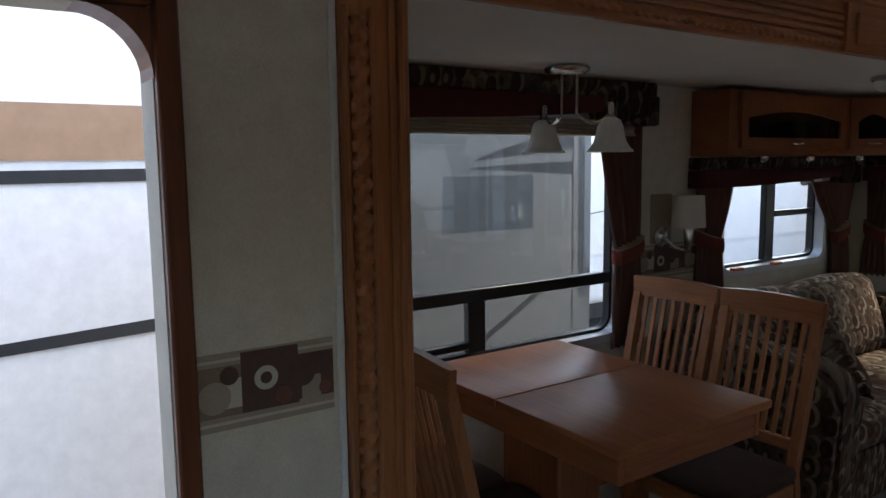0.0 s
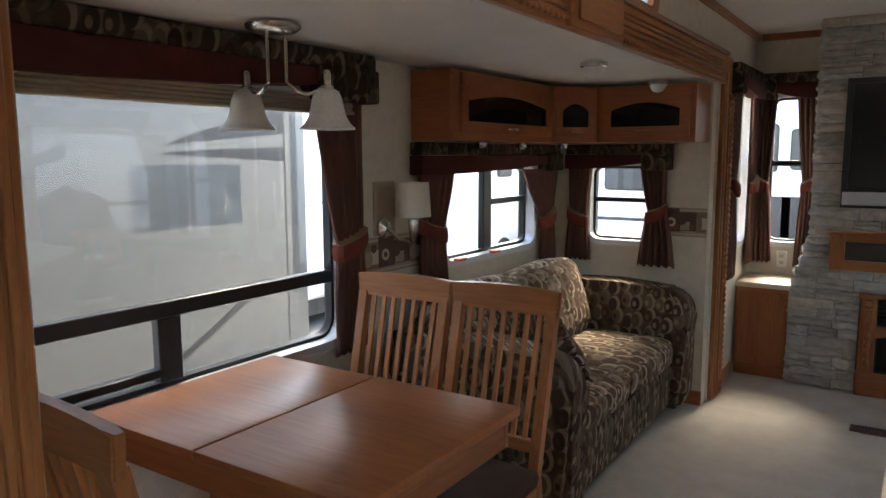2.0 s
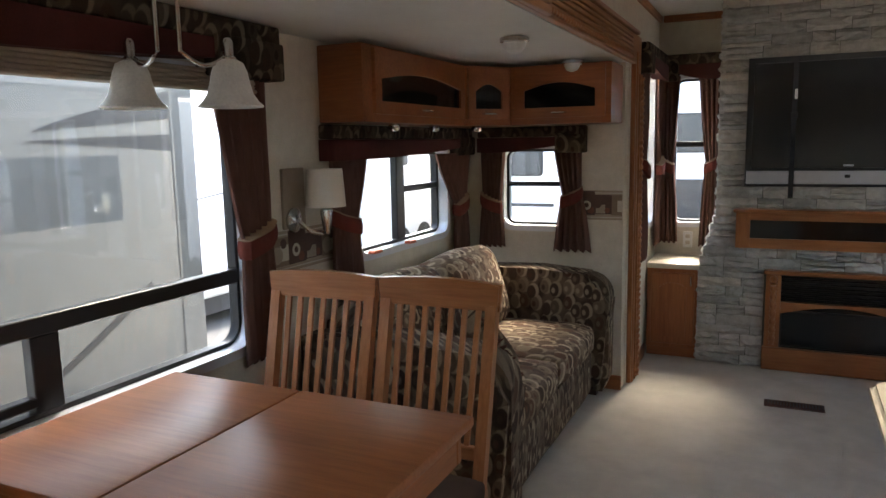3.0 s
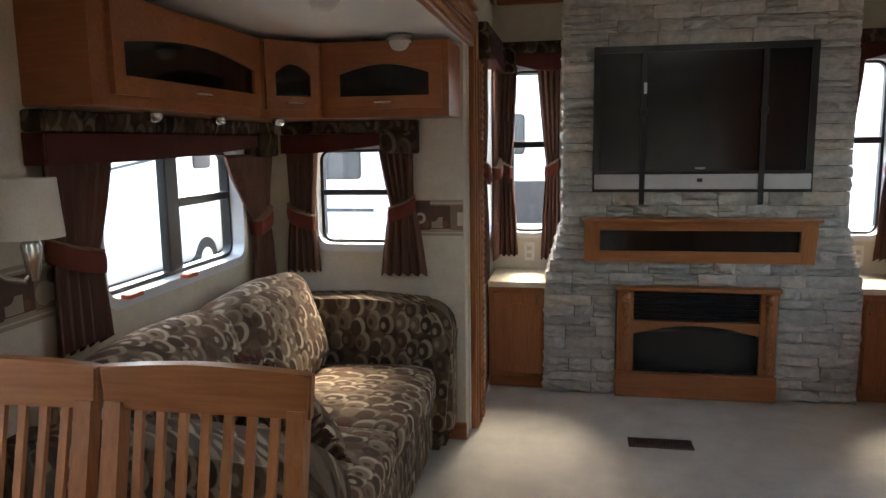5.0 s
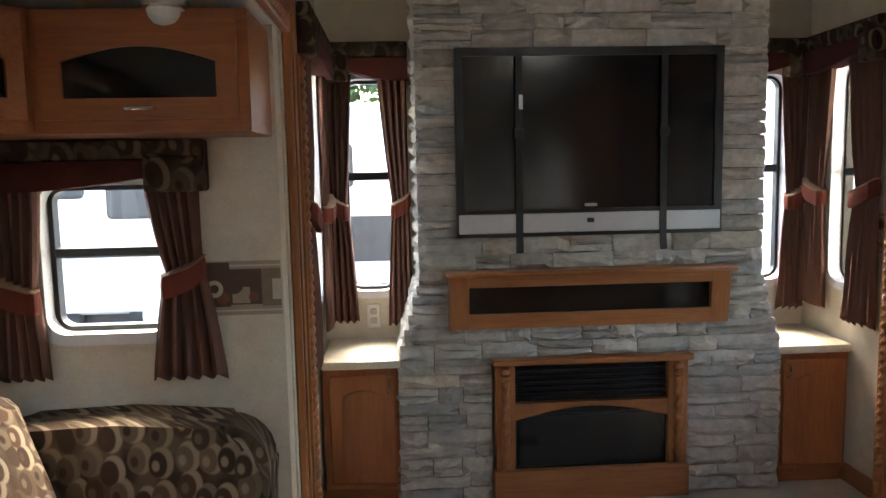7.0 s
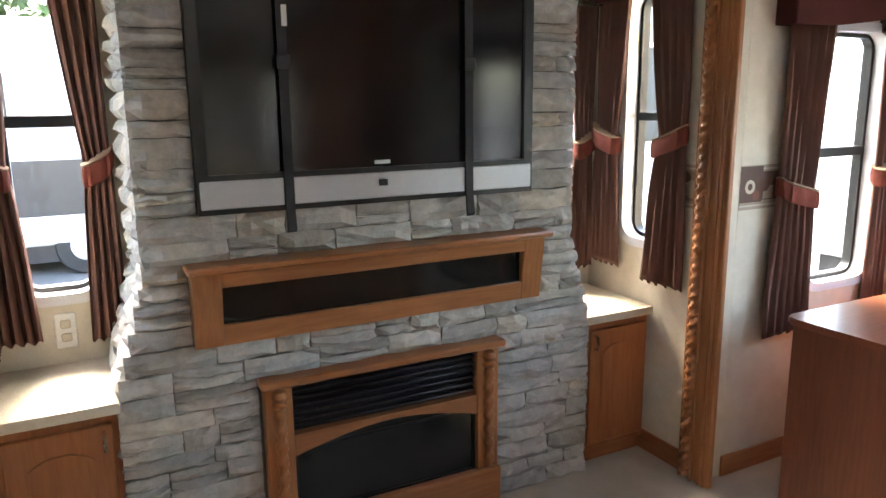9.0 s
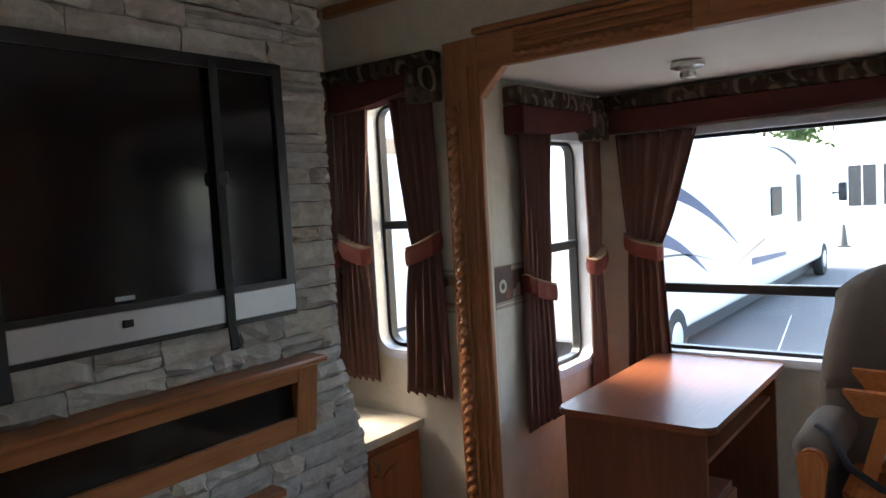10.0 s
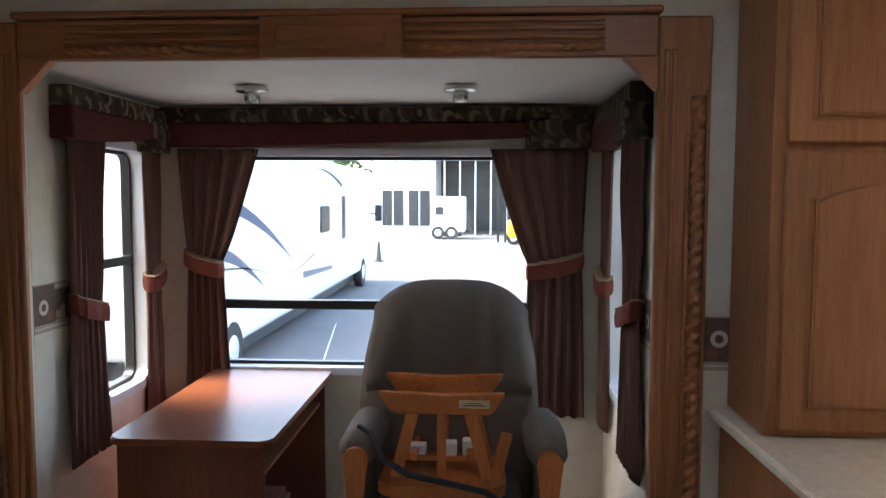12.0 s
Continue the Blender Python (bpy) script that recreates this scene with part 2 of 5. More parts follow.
def poly(pts, axis, a, b, bm=None, bevel=0.0, seg=2):
    """A flat outline of (u, v) pushed out from a to b along the axis; u, v are the other two axes in order."""
    bm = bm or B()

    def put(u, v, w):
        return {'x': (w, u, v), 'y': (u, w, v), 'z': (u, v, w)}[axis]
    lo = [bm.verts.new(put(u, v, a)) for u, v in pts]
    hi = [bm.verts.new(put(u, v, b)) for u, v in pts]
    n = len(pts)
    faces = [bm.faces.new(lo[::-1]), bm.faces.new(hi)]
    for i in range(n):
        bm.faces.new((lo[i], lo[(i + 1) % n], hi[(i + 1) % n], hi[i]))
    if bevel:
        es = [e for f in faces for e in f.edges]
        bmesh.ops.bevel(bm, geom=es, offset=bevel, segments=seg, affect='EDGES')
    return bm


def lathe(prof, at, axis='z', n=20, bm=None):
    """Profile of (radius, height) turned about the axis through the point."""
    bm = bm or B()
    rows = []
    for r, h in prof:
        row = []
        for i in range(n):
            a = 2 * math.pi * i / n
            p = {'z': (r * math.cos(a), r * math.sin(a), h), 'x': (h, r * math.cos(a), r * math.sin(a)), 'y': (r * math.cos(a), h, r * math.sin(a))}[axis]
            row.append(bm.verts.new(Vector(at) + Vector(p)))
        rows.append(row)
    for a, b in zip(rows, rows[1:]):
        for i in range(n):
            bm.faces.new((a[i], a[(i + 1) % n], b[(i + 1) % n], b[i]))
    bm.faces.new(rows[0][::-1])
    bm.faces.new(rows[-1])
    return bm


def tube(path, r, n=8, bm=None):
    bm = bm or B()
    pts = [Vector(p) for p in path]
    rows = []
    for i, p in enumerate(pts):
        d = (pts[min(i + 1, len(pts) - 1)] - pts[max(i - 1, 0)]).normalized()
        up = Vector((0, 0, 1)) if abs(d.z) < .9 else Vector((1, 0, 0))
        s = d.cross(up).normalized()
        t = s.cross(d)
        rr = r[i] if isinstance(r, (list, tuple)) else r
        rows.append([bm.verts.new(p + rr * (math.cos(2 * math.pi * k / n) * s + math.sin(2 * math.pi * k / n) * t)) for k in range(n)])
    for a, b in zip(rows, rows[1:]):
        for k in range(n):
            bm.faces.new((a[k], a[(k + 1) % n], b[(k + 1) % n], b[k]))
    bm.faces.new(rows[0][::-1])
    bm.faces.new(rows[-1])
    return bm


def bar(p, q, w, d, bm=None, side=(0, 1, 0)):
    """A straight square bar from p to q, w across the side direction and d across the other."""
    bm = bm or B()
    p, q = Vector(p), Vector(q)
    ax = (q - p).normalized()
    s = Vector(side)
    s = (s - ax * s.dot(ax)).normalized()
    t = ax.cross(s)
    vs = [[bm.verts.new(c + s * a * w / 2 + t * b * d / 2) for a, b in ((-1, -1), (1, -1), (1, 1), (-1, 1))] for c in (p, q)]
    for k in range(4):
        bm.faces.new((vs[0][k], vs[0][(k + 1) % 4], vs[1][(k + 1) % 4], vs[1][k]))
    bm.faces.new(vs[0][::-1])
    bm.faces.new(vs[1])
    return bm


def rope(p, q, r, pitch=.055):
    """A turned rope moulding from p to q: two strands twisted about the line."""
    bm = B()
    p, q = Vector(p), Vector(q)
    ax = (q - p)
    length = ax.length
    ax.normalize()
    s = ax.orthogonal().normalized()
    t = ax.cross(s)
    steps = int(length / .009)
    rows = []
    for i in range(steps + 1):
        w = length * i / steps
        row = []
        for k in range(12):
            a = 2 * math.pi * k / 12
            rr = r * (.52 + .56 * abs(math.cos(a - math.pi * w / pitch)))
            row.append(bm.verts.new(p + ax * w + rr * (math.cos(a) * s + math.sin(a) * t)))
        rows.append(row)
    for a, b in zip(rows, rows[1:]):
        for k in range(12):
            bm.faces.new((a[k], a[(k + 1) % 12], b[(k + 1) % 12], b[k]))
    bm.faces.new(rows[0][::-1])
    bm.faces.new(rows[-1])
    return bm


def cushion(x0, x1, y0, y1, z0, z1, r=.05, puff=.02, bm=None):
    """A soft block with rounded edges and slightly swollen faces."""
    bm = bm or B()
    r = min(r, (x1 - x0) / 2.02, (y1 - y0) / 2.02, (z1 - z0) / 2.02)
    t = B()
    box(t, x0, x1, y0, y1, z0, z1)
    bmesh.ops.subdivide_edges(t, edges=t.edges[:], cuts=7, use_grid_fill=True)
    c = Vector(((x0 + x1) / 2, (y0 + y1) / 2, (z0 + z1) / 2))
    h = Vector(((x1 - x0) / 2, (y1 - y0) / 2, (z1 - z0) / 2))
    for v in t.verts:
        d = v.co - c
        core = Vector([max(-h[k] + r, min(h[k] - r, d[k])) for k in range(3)])
        out = d - core
        if out.length > 1e-6:
            out = out.normalized() * r
        d2 = core + out
        f = [1 - (d[k] / h[k]) ** 2 for k in range(3)]
        for k in range(3):
            i, j = (k + 1) % 3, (k + 2) % 3
            if abs(abs(d[k]) - h[k]) < 1e-5:
                d2[k] += math.copysign(puff * f[i] * f[j], d[k])
        d2 += noise.noise_vector((c + d2) * 6) * .006
        v.co = c + d2
    me = bpy.data.meshes.new("tmp")
    t.to_mesh(me)
    t.free()
    bm.from_mesh(me)
    bpy.data.meshes.remove(me)
    return bm

# ---- structure ----
XL, XR, CEIL = -1.22, 1.22, 2.38


def wall(name, axis, a, b, u0, u1, z0, z1, holes=(), label="", mat=None):
    """A wall slab between a and b along the axis, from u0 to u1, with openings (u0, u1, z0, z1) cut through."""
    bm = B()
    us = sorted({u0, u1, *[h[0] for h in holes], *[h[1] for h in holes]})
    zs = sorted({z0, z1, *[h[2] for h in holes], *[h[3] for h in holes]})
    cells = {}
    for i in range(len(us) - 1):
        for j in range(len(zs) - 1):
            cu, cz = (us[i] + us[i + 1]) / 2, (zs[j] + zs[j + 1]) / 2
            cells[i, j] = not any(h[0] < cu < h[1] and h[2] < cz < h[3] for h in holes)
    verts = {}

    def vert(u, z, w):
        key = (u, z, w)
        if key not in verts:
            verts[key] = bm.verts.new((w, u, z) if axis == 'x' else (u, w, z))
        return verts[key]
    for (i, j), solid in cells.items():
        if not solid:
            continue
        U0, U1, Z0, Z1 = us[i], us[i + 1], zs[j], zs[j + 1]
        for w in (a, b):
            bm.faces.new([vert(*q, w) for q in ((U0, Z0), (U1, Z0), (U1, Z1), (U0, Z1))])
        for di, dj, e in ((-1, 0, ((U0, Z0), (U0, Z1))), (1, 0, ((U1, Z0), (U1, Z1))), (0, -1, ((U0, Z0), (U1, Z0))), (0, 1, ((U0, Z1), (U1, Z1)))):
            if not cells.get((i + di, j + dj), False):
                bm.faces.new([vert(*e[0], a), vert(*e[1], a), vert(*e[1], b), vert(*e[0], b)])
    ob = part(name, bm, mat or M_wall, soft=False)
    return tagged(ob, label or "cream mottled vinyl wallpapered wall", "wall", kind="structure")


solo("floor", poly([(-1.32, -1.4), (1.32, -1.4), (1.32, 3.0), (2.42, 3.0), (2.42, 5.3), (1.32, 5.3), (1.32, 6.05), (-1.32, 6.05), (-1.32, 4.82), (-2.32, 4.82), (-2.32, .6), (-1.32, .6)], "z", -.12, 0), M_carpet, "beige cut-pile carpet floor", "floor", "structure")
# Ceiling hole for an unseen skylight, added to brighten floor and kitchen.
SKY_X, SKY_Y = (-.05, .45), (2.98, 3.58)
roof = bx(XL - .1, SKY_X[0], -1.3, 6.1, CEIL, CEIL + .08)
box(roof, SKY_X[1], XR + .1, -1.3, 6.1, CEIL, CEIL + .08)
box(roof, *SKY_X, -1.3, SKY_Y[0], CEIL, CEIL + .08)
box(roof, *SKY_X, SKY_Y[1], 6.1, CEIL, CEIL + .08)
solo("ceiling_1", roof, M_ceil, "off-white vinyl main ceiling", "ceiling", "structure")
solo("ceiling_2", bx(-2.36, XL - .004, .702, 4.818, 1.951, 2.048), M_ceil, "white vinyl ceiling of the dining slide-out", "ceiling", "structure")
solo("ceiling_3", bx(XR + .004, 2.46, 3.102, 5.198, 2.001, 2.098), M_ceil, "white vinyl ceiling of the lounge slide-out", "ceiling", "structure")

# openings: (u0, u1, z0, z1)
BIG_L, WIN_2, WIN_3 = (1.2, 2.57, .76, 1.76), (3.36, 4.38, .98, 1.47), (-1.97, -1.58, .99, 1.47)
REAR_L, REAR_R = (-1.11, -.86, .9, 1.94), (.86, 1.11, .9, 1.94)
SIDE_R, SIDE_L = (5.46, 5.72, .93, 1.95), (5.46, 5.72, .93, 1.95)
BIG_R, SL_FAR, SL_NEAR = (3.42, 4.95, .765, 1.775), (1.74, 2.13, .75, 1.78), (1.74, 2.13, .75, 1.78)
# Unseen opening added in the right wall to light the entry side.
KITCH_FILL = (-.95, .65, 1.02, 1.78)
CLER = (2.35, 3.45, 2.15, 2.32)

wall("wall_rear", 'y', 5.95, 6.05, XL - .1, XR + .1, 0, CEIL, [REAR_L, REAR_R])
wall("wall_left", 'x', XL - .1, XL, -1.3, 6.05, 0, CEIL, [(-.5, .25, 0, 1.86), (.70, 4.82, 0, 2.05), CLER, SIDE_L])
wall("wall_right", 'x', XR, XR + .1, -1.3, 6.05, 0, CEIL, [(3.1, 5.2, 0, 2.1), SIDE_R, KITCH_FILL])
wall("wall_front", 'y', -1.4, -1.3, XL - .1, XR + .1, 0, CEIL)
wall("wall_slide_left", 'x', -2.32, -2.22, .60, 4.82, 0, 2.04, [BIG_L, WIN_2])
wall("wall_slide_left_far", 'y', 4.72, 4.819, -2.22, XL - .006, 0, 1.95, [WIN_3])
wall("wall_slide_left_near", 'y', .60, .701, -2.22, XL - .101, 0, 1.95)
wall("wall_slide_right", 'x', 2.32, 2.42, 3.0, 5.3, 0, 2.0, [BIG_R])
wall("wall_slide_right_far", 'y', 5.2, 5.3, XR + .101, 2.32, 0, 2.097, [SL_FAR])
wall("wall_slide_right_near", 'y', 3.0, 3.1, XR + .101, 2.32, 0, 2.097, [SL_NEAR])


def rounded(u0, u1, z0, z1, r, n=6):
    pts = []
    for cu, cz, a0 in ((u1 - r, z1 - r, 0), (u0 + r, z1 - r, 90), (u0 + r, z0 + r, 180), (u1 - r, z0 + r, 270)):
        for k in range(n + 1):
            a = radians(a0 + 90 * k / n)
            pts.append((cu + r * math.cos(a), cz + r * math.sin(a)))
    return pts


def ring(axis, a, b, outer, inner, bm=None):
    bm = bm or B()

    def put(p, w):
        return bm.verts.new((w, p[0], p[1]) if axis == 'x' else (p[0], w, p[1]))
    n = len(outer)
    o0, o1 = [put(p, a) for p in outer], [put(p, b) for p in outer]
    i0, i1 = [put(p, a) for p in inner], [put(p, b) for p in inner]
    for k in range(n):
        j = (k + 1) % n
        for q in ((o0[k], o0[j], i0[j], i0[k]), (o1[k], o1[j], i1[j], i1[k]), (o0[k], o0[j], o1[j], o1[k]), (i0[k], i0[j], i1[j], i1[k])):
            bm.faces.new(q)
    return bm


WN = [0]


def window(axis, inner, out, hole, bars=(), r=.06, label="black-framed RV window with rounded corners"):
    """A window in a wall: inner face of the wall at `inner`, the outside towards `out`. bars: (u0, u1, z0, z1)."""
    WN[0] += 1
    w = thing("window_%d" % WN[0], label=label, category="window", kind="structure")
    u0, u1, z0, z1 = hole
    s = out
    f = .022
    part("trim_ring", ring(axis, inner - s * .016, inner + s * .05, rounded(u0 - .03, u1 + .03, z0 - .03, z1 + .03, r + .03), rounded(u0 + .006, u1 - .006, z0 + .006, z1 - .006, r)), M_alu, w, "grey aluminium clamp ring")
    part("window_frame", ring(axis, inner + s * .045, inner + s * .085, rounded(u0 - .004, u1 + .004, z0 - .004, z1 + .004, r), rounded(u0 + f, u1 - f, z0 + f, z1 - f, max(r - f, .02))), M_black, w, "black window frame")
    for k in bars:
        a, b = sorted((inner + s * .04, inner + s * .08))
        if axis == 'x':
            part("window_bar", bx(a, b, k[0], k[1], k[2], k[3], bevel=.004), M_black, w)
        else:
            part("window_bar", bx(k[0], k[1], a, b, k[2], k[3], bevel=.004), M_black, w)
    g = part("pane", poly(rounded(u0 + .01, u1 - .01, z0 + .01, z1 - .01, r), axis, inner + s * .060, inner + s * .064), M_glass, w, soft=False)
    g.visible_shadow = False
    return w


window('x', -2.22, -1, BIG_L, [(1.22, 2.55, 1.0, 1.055), (1.70, 1.79, .78, 1.0), (1.22, 1.72, .80, .83)], .09, "large black-framed dinette window with a low rail")
window('x', -2.22, -1, WIN_2, [(3.84, 3.93, 1.0, 1.45), (3.93, 4.36, 1.25, 1.285)], .06, "black-framed sliding window above the sofa")
window('y', 4.72, 1, WIN_3, [(-1.95, -1.60, 1.235, 1.265)], .06, "small black-framed window at the sofa's end")
for h in (REAR_L, REAR_R):
    window('y', 5.95, 1, h, [(h[0] + .02, h[1] - .02, 1.45, 1.49)], .07, "narrow tall black-framed window beside the fireplace")
window('x', XR, 1, SIDE_R, [(5.48, 5.70, 1.43, 1.465)], .07, "narrow tall black-framed side window")
window('x', XL, -1, SIDE_L, [(5.48, 5.70, 1.43, 1.465)], .07, "narrow tall black-framed side window")
window('x', 2.32, 1, BIG_R, [(3.44, 4.93, 1.04, 1.085)], .06, "large black-framed lounge window with a low rail")
window('y', 5.2, 1, SL_FAR, [(1.76, 2.11, 1.275, 1.315)], .07, "black-framed end window of the lounge slide-out")
window('y', 3.1, -1, SL_NEAR, [(1.76, 2.11, 1.275, 1.315)], .07, "black-framed end window of the lounge slide-out")
# Out-of-view window put in as an extra source of daylight.
window('x', XR, 1, KITCH_FILL, [(-.2, -.16, 1.04, 1.76)], .06, "unseen black-framed window added opposite the entry for light")
# Added skylight, never in view; it lets overhead light into the lounge.
sl = thing("roof_skylight", (.2, 3.3, CEIL), "unseen clear skylight in a white plastic frame, added for light", "skylight", kind="structure")
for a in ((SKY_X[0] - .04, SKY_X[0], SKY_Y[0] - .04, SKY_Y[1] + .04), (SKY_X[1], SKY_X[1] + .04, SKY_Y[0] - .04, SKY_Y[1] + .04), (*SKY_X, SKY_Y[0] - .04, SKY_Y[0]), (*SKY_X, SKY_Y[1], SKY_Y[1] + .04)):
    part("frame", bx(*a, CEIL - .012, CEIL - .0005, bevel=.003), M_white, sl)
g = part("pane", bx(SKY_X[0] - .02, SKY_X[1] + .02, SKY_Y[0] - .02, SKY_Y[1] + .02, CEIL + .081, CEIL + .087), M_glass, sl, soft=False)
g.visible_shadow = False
window('x', XL, -1, CLER, [], .05, "long low clerestory window above the slide-out header")
solo("trim_clerestory", ring('x', XL + .001, XL + .03, rounded(2.29, 3.51, 2.125, 2.36, .07), rounded(2.36, 3.44, 2.16, 2.31, .05)), M_oak[1], "oak trim round the clerestory window", "trim", "structure")

# blind under the dinette valance
bl = thing("window_blind", (-2.19, 1.88, 1.70), "taupe pleated blind drawn up under the valance", "blind")
part("bottom_rail", bx(-2.208, -2.158, 1.16, 2.6, 1.70, 1.714, bevel=.004), M_tan, bl)
for k in range(4):
    part("pleat", bx(-2.205 + .002 * (k % 2), -2.162 + .003 * (k % 2), 1.165, 2.595, 1.7145 + k * .0145, 1.7285 + k * .0145, bevel=.005), M_tan, bl)

# entry door opening
d = thing("door_1", label="open entry doorway with dark cherry jamb", category="door", kind="structure")
part("jamb", bx(XL - .1, XL + .025, .252, .295, 0, 1.93, bevel=.006), M_door, d)
part("jamb", bx(XL - .1, XL + .025, -.545, -.502, 0, 1.93, bevel=.006), M_door, d)
part("head", bx(XL - .1, XL + .024, -.502, .252, 1.862, 1.93, bevel=.006), M_door, d)
for u, sg in ((.25, -1), (-.5, 1)):
    pts = [(u, 1.86)] + [(u + sg * .12 * (1 - math.cos(radians(a))), 1.74 + .12 * math.sin(radians(a))) for a in range(0, 91, 10)]
    part("corner", poly(pts, 'x', XL - .09, XL + .01), M_door, d, soft=False)
part("gasket", ring('x', XL - .095, XL - .06, rounded(-.5, -.43, .85, 1.6, .03), rounded(-.485, -.445, .87, 1.58, .02)), M_black, d)


# ---- slide-out surrounds ----
def post(name, x, sg, y0, y1, z1, ropey, label):
    p = thing(name, (x, (y0 + y1) / 2, 0), label, "trim", kind="structure")
    a, b = sorted((x, x + sg * .028))
    part("board", bx(a, b, y0, y1, 0, z1, bevel=.006), M_oak[2], p)
    w = y1 - y0
    outer = -1 if ropey < (y0 + y1) / 2 else 1
    far = y1 if outer < 0 else y0
    for k in (.16, .30):
        c = far + outer * w * k
        part("fillet", bx(*sorted((x + sg * .0285, x + sg * .036)), c - .008, c + .008, 0, z1 - .1, bevel=.003), M_oak[2], p)
    part("rope_moulding", rope((x + sg * .036, ropey, .02), (x + sg * .036, ropey, z1 - .24), .023, .038), M_oak[2], p, "carved oak rope moulding")
    for s2 in (-1, 1):
        c = ropey + s2 * .029
        part("bead", bx(*sorted((x + sg * .0285, x + sg * .042)), c - .006, c + .006, 0, z1 - .22, bevel=.003), M_oak[2], p)
    return p


def header(name, x, sg, y0, y1, z0, z1, blocks, label):
    h = thing(name, (x, (y0 + y1) / 2, z0), label, "trim", kind="structure")
    a, b = sorted((x, x + sg * .03))
    part("board", bx(a, b, y0, y1, z0, z1, bevel=.005), M_oak[1], h)
    part("crown", bx(*sorted((x, x + sg * .05)), y0 - .01, y1 + .01, z1 + .0005, z1 + .022, bevel=.006), M_oak[1], h)
    edges = [y0 + .16] + [q for bl in blocks for q in bl] + [y1 - .16]
    for p, q in zip(edges[::2], edges[1::2]):
        part("rope_moulding", rope((x + sg * .032, p, z0 + .030), (x + sg * .032, q, z0 + .030), .015, .04), M_oak[1], h)
        for k in (.052, .078, .104, .125):
            if z0 + k + .012 < z1:
                part("reed", bx(*sorted((x + sg * .0305, x + sg * .044)), p, q, z0 + k, z0 + k + .016, bevel=.006, seg=2), M_oak[1], h)
    for p, q in blocks:
        part("block", bx(*sorted((x + sg * .0305, x + sg * .055)), p, q, z0 - .002, z1, bevel=.004), M_oak[1], h)
        part("raised_panel", bx(*sorted((x + sg * .0555, x + sg * .066)), p + .05, q - .05, z0 + .025, z1 - .03, bevel=.006), M_oak[1], h)
    return h


post("trim_post_near_left", XL, 1, .607, .77, 2.12, .642, "oak pilaster with rope moulding beside the entry")
post("trim_post_far_left", XL, 1, 4.86, 5.04, 2.12, 4.99, "oak pilaster with rope moulding at the sofa's end")
header("trim_header_left", XL, 1, .7705, 4.8595, 1.95, 2.115, [(2.51, 3.0)], "reeded oak header with rope moulding over the slide-out")
post("trim_post_far_right", XR, -1, 5.14, 5.30, 2.12, 5.255, "oak pilaster with rope moulding beside the lounge")
post("trim_post_near_right", XR, -1, 2.99, 3.15, 2.12, 3.03, "oak pilaster with rope moulding beside the kitchen")
header("trim_header_right", XR, -1, 3.1505, 5.1395, 2.0, 2.125, [(3.92, 4.36)], "reeded oak header with rope moulding over the lounge")
for y, sg in ((3.1505, 1), (5.1395, -1)):
    pts = [(y, 2.0), (y + sg * .10, 2.0), (y, 1.90)]
    solo("trim_bracket", poly(pts, 'x', XR - .026, XR + .02, bevel=.003), M_oak[1], "chamfered oak corner bracket", "trim", "structure")
solo("trim_white_edge", bx(XL, XL + .012, .590, .606, 0, 2.12, bevel=.003), M_white, "white edge strip along the pilaster", "trim", "structure")

# baseboards and ceiling trim
for nm, a in (("a", (XR - .012, XR, 5.301, 5.94, 0, .09)), ("b", (1.32, 2.31, 5.188, 5.2, 0, .09)), ("c", (2.308, 2.32, 3.112, 5.187, 0, .09)),
              ("d", (1.32, 2.31, 3.1, 3.112, 0, .09)), ("e", (XL, XL + .012, 5.041, 5.5, 0, .09)), ("f", (-2.2, XL - .002, 4.708, 4.72, 0, .09)), ("g", (XL, XL + .012, .30, .58, 0, .09))):
    solo("baseboard", bx(*a, bevel=.003), M_oak[0 if nm in "bdf" else 1], "oak baseboard along the carpet", "baseboard", "structure")
for a, m in (((XL, XL + .025, -1.2, 5.92, CEIL - .05, CEIL - .001), 1), ((XR - .025, XR, -1.2, 5.92, CEIL - .05, CEIL - .001), 1), ((XL + .03, XR - .03, 5.925, 5.95, CEIL - .05, CEIL - .001), 0)):
    solo("ceiling_trim", bx(*a, bevel=.006), M_oak[m], "oak cove trim where wall meets ceiling", "trim", "structure")


# ---- wallpaper border ----
def disc(axis, u, z, r, a, b, bm, r2=0.0, n=18):
    o = [(u + r * math.cos(2 * math.pi * k / n), z + r * math.sin(2 * math.pi * k / n)) for k in range(n)]
    if r2:
        i = [(u + r2 * math.cos(2 * math.pi * k / n), z + r2 * math.sin(2 * math.pi * k / n)) for k in range(n)]
        return ring(axis, a, b, o, i, bm)
    return poly(o, axis, a, b, bm)


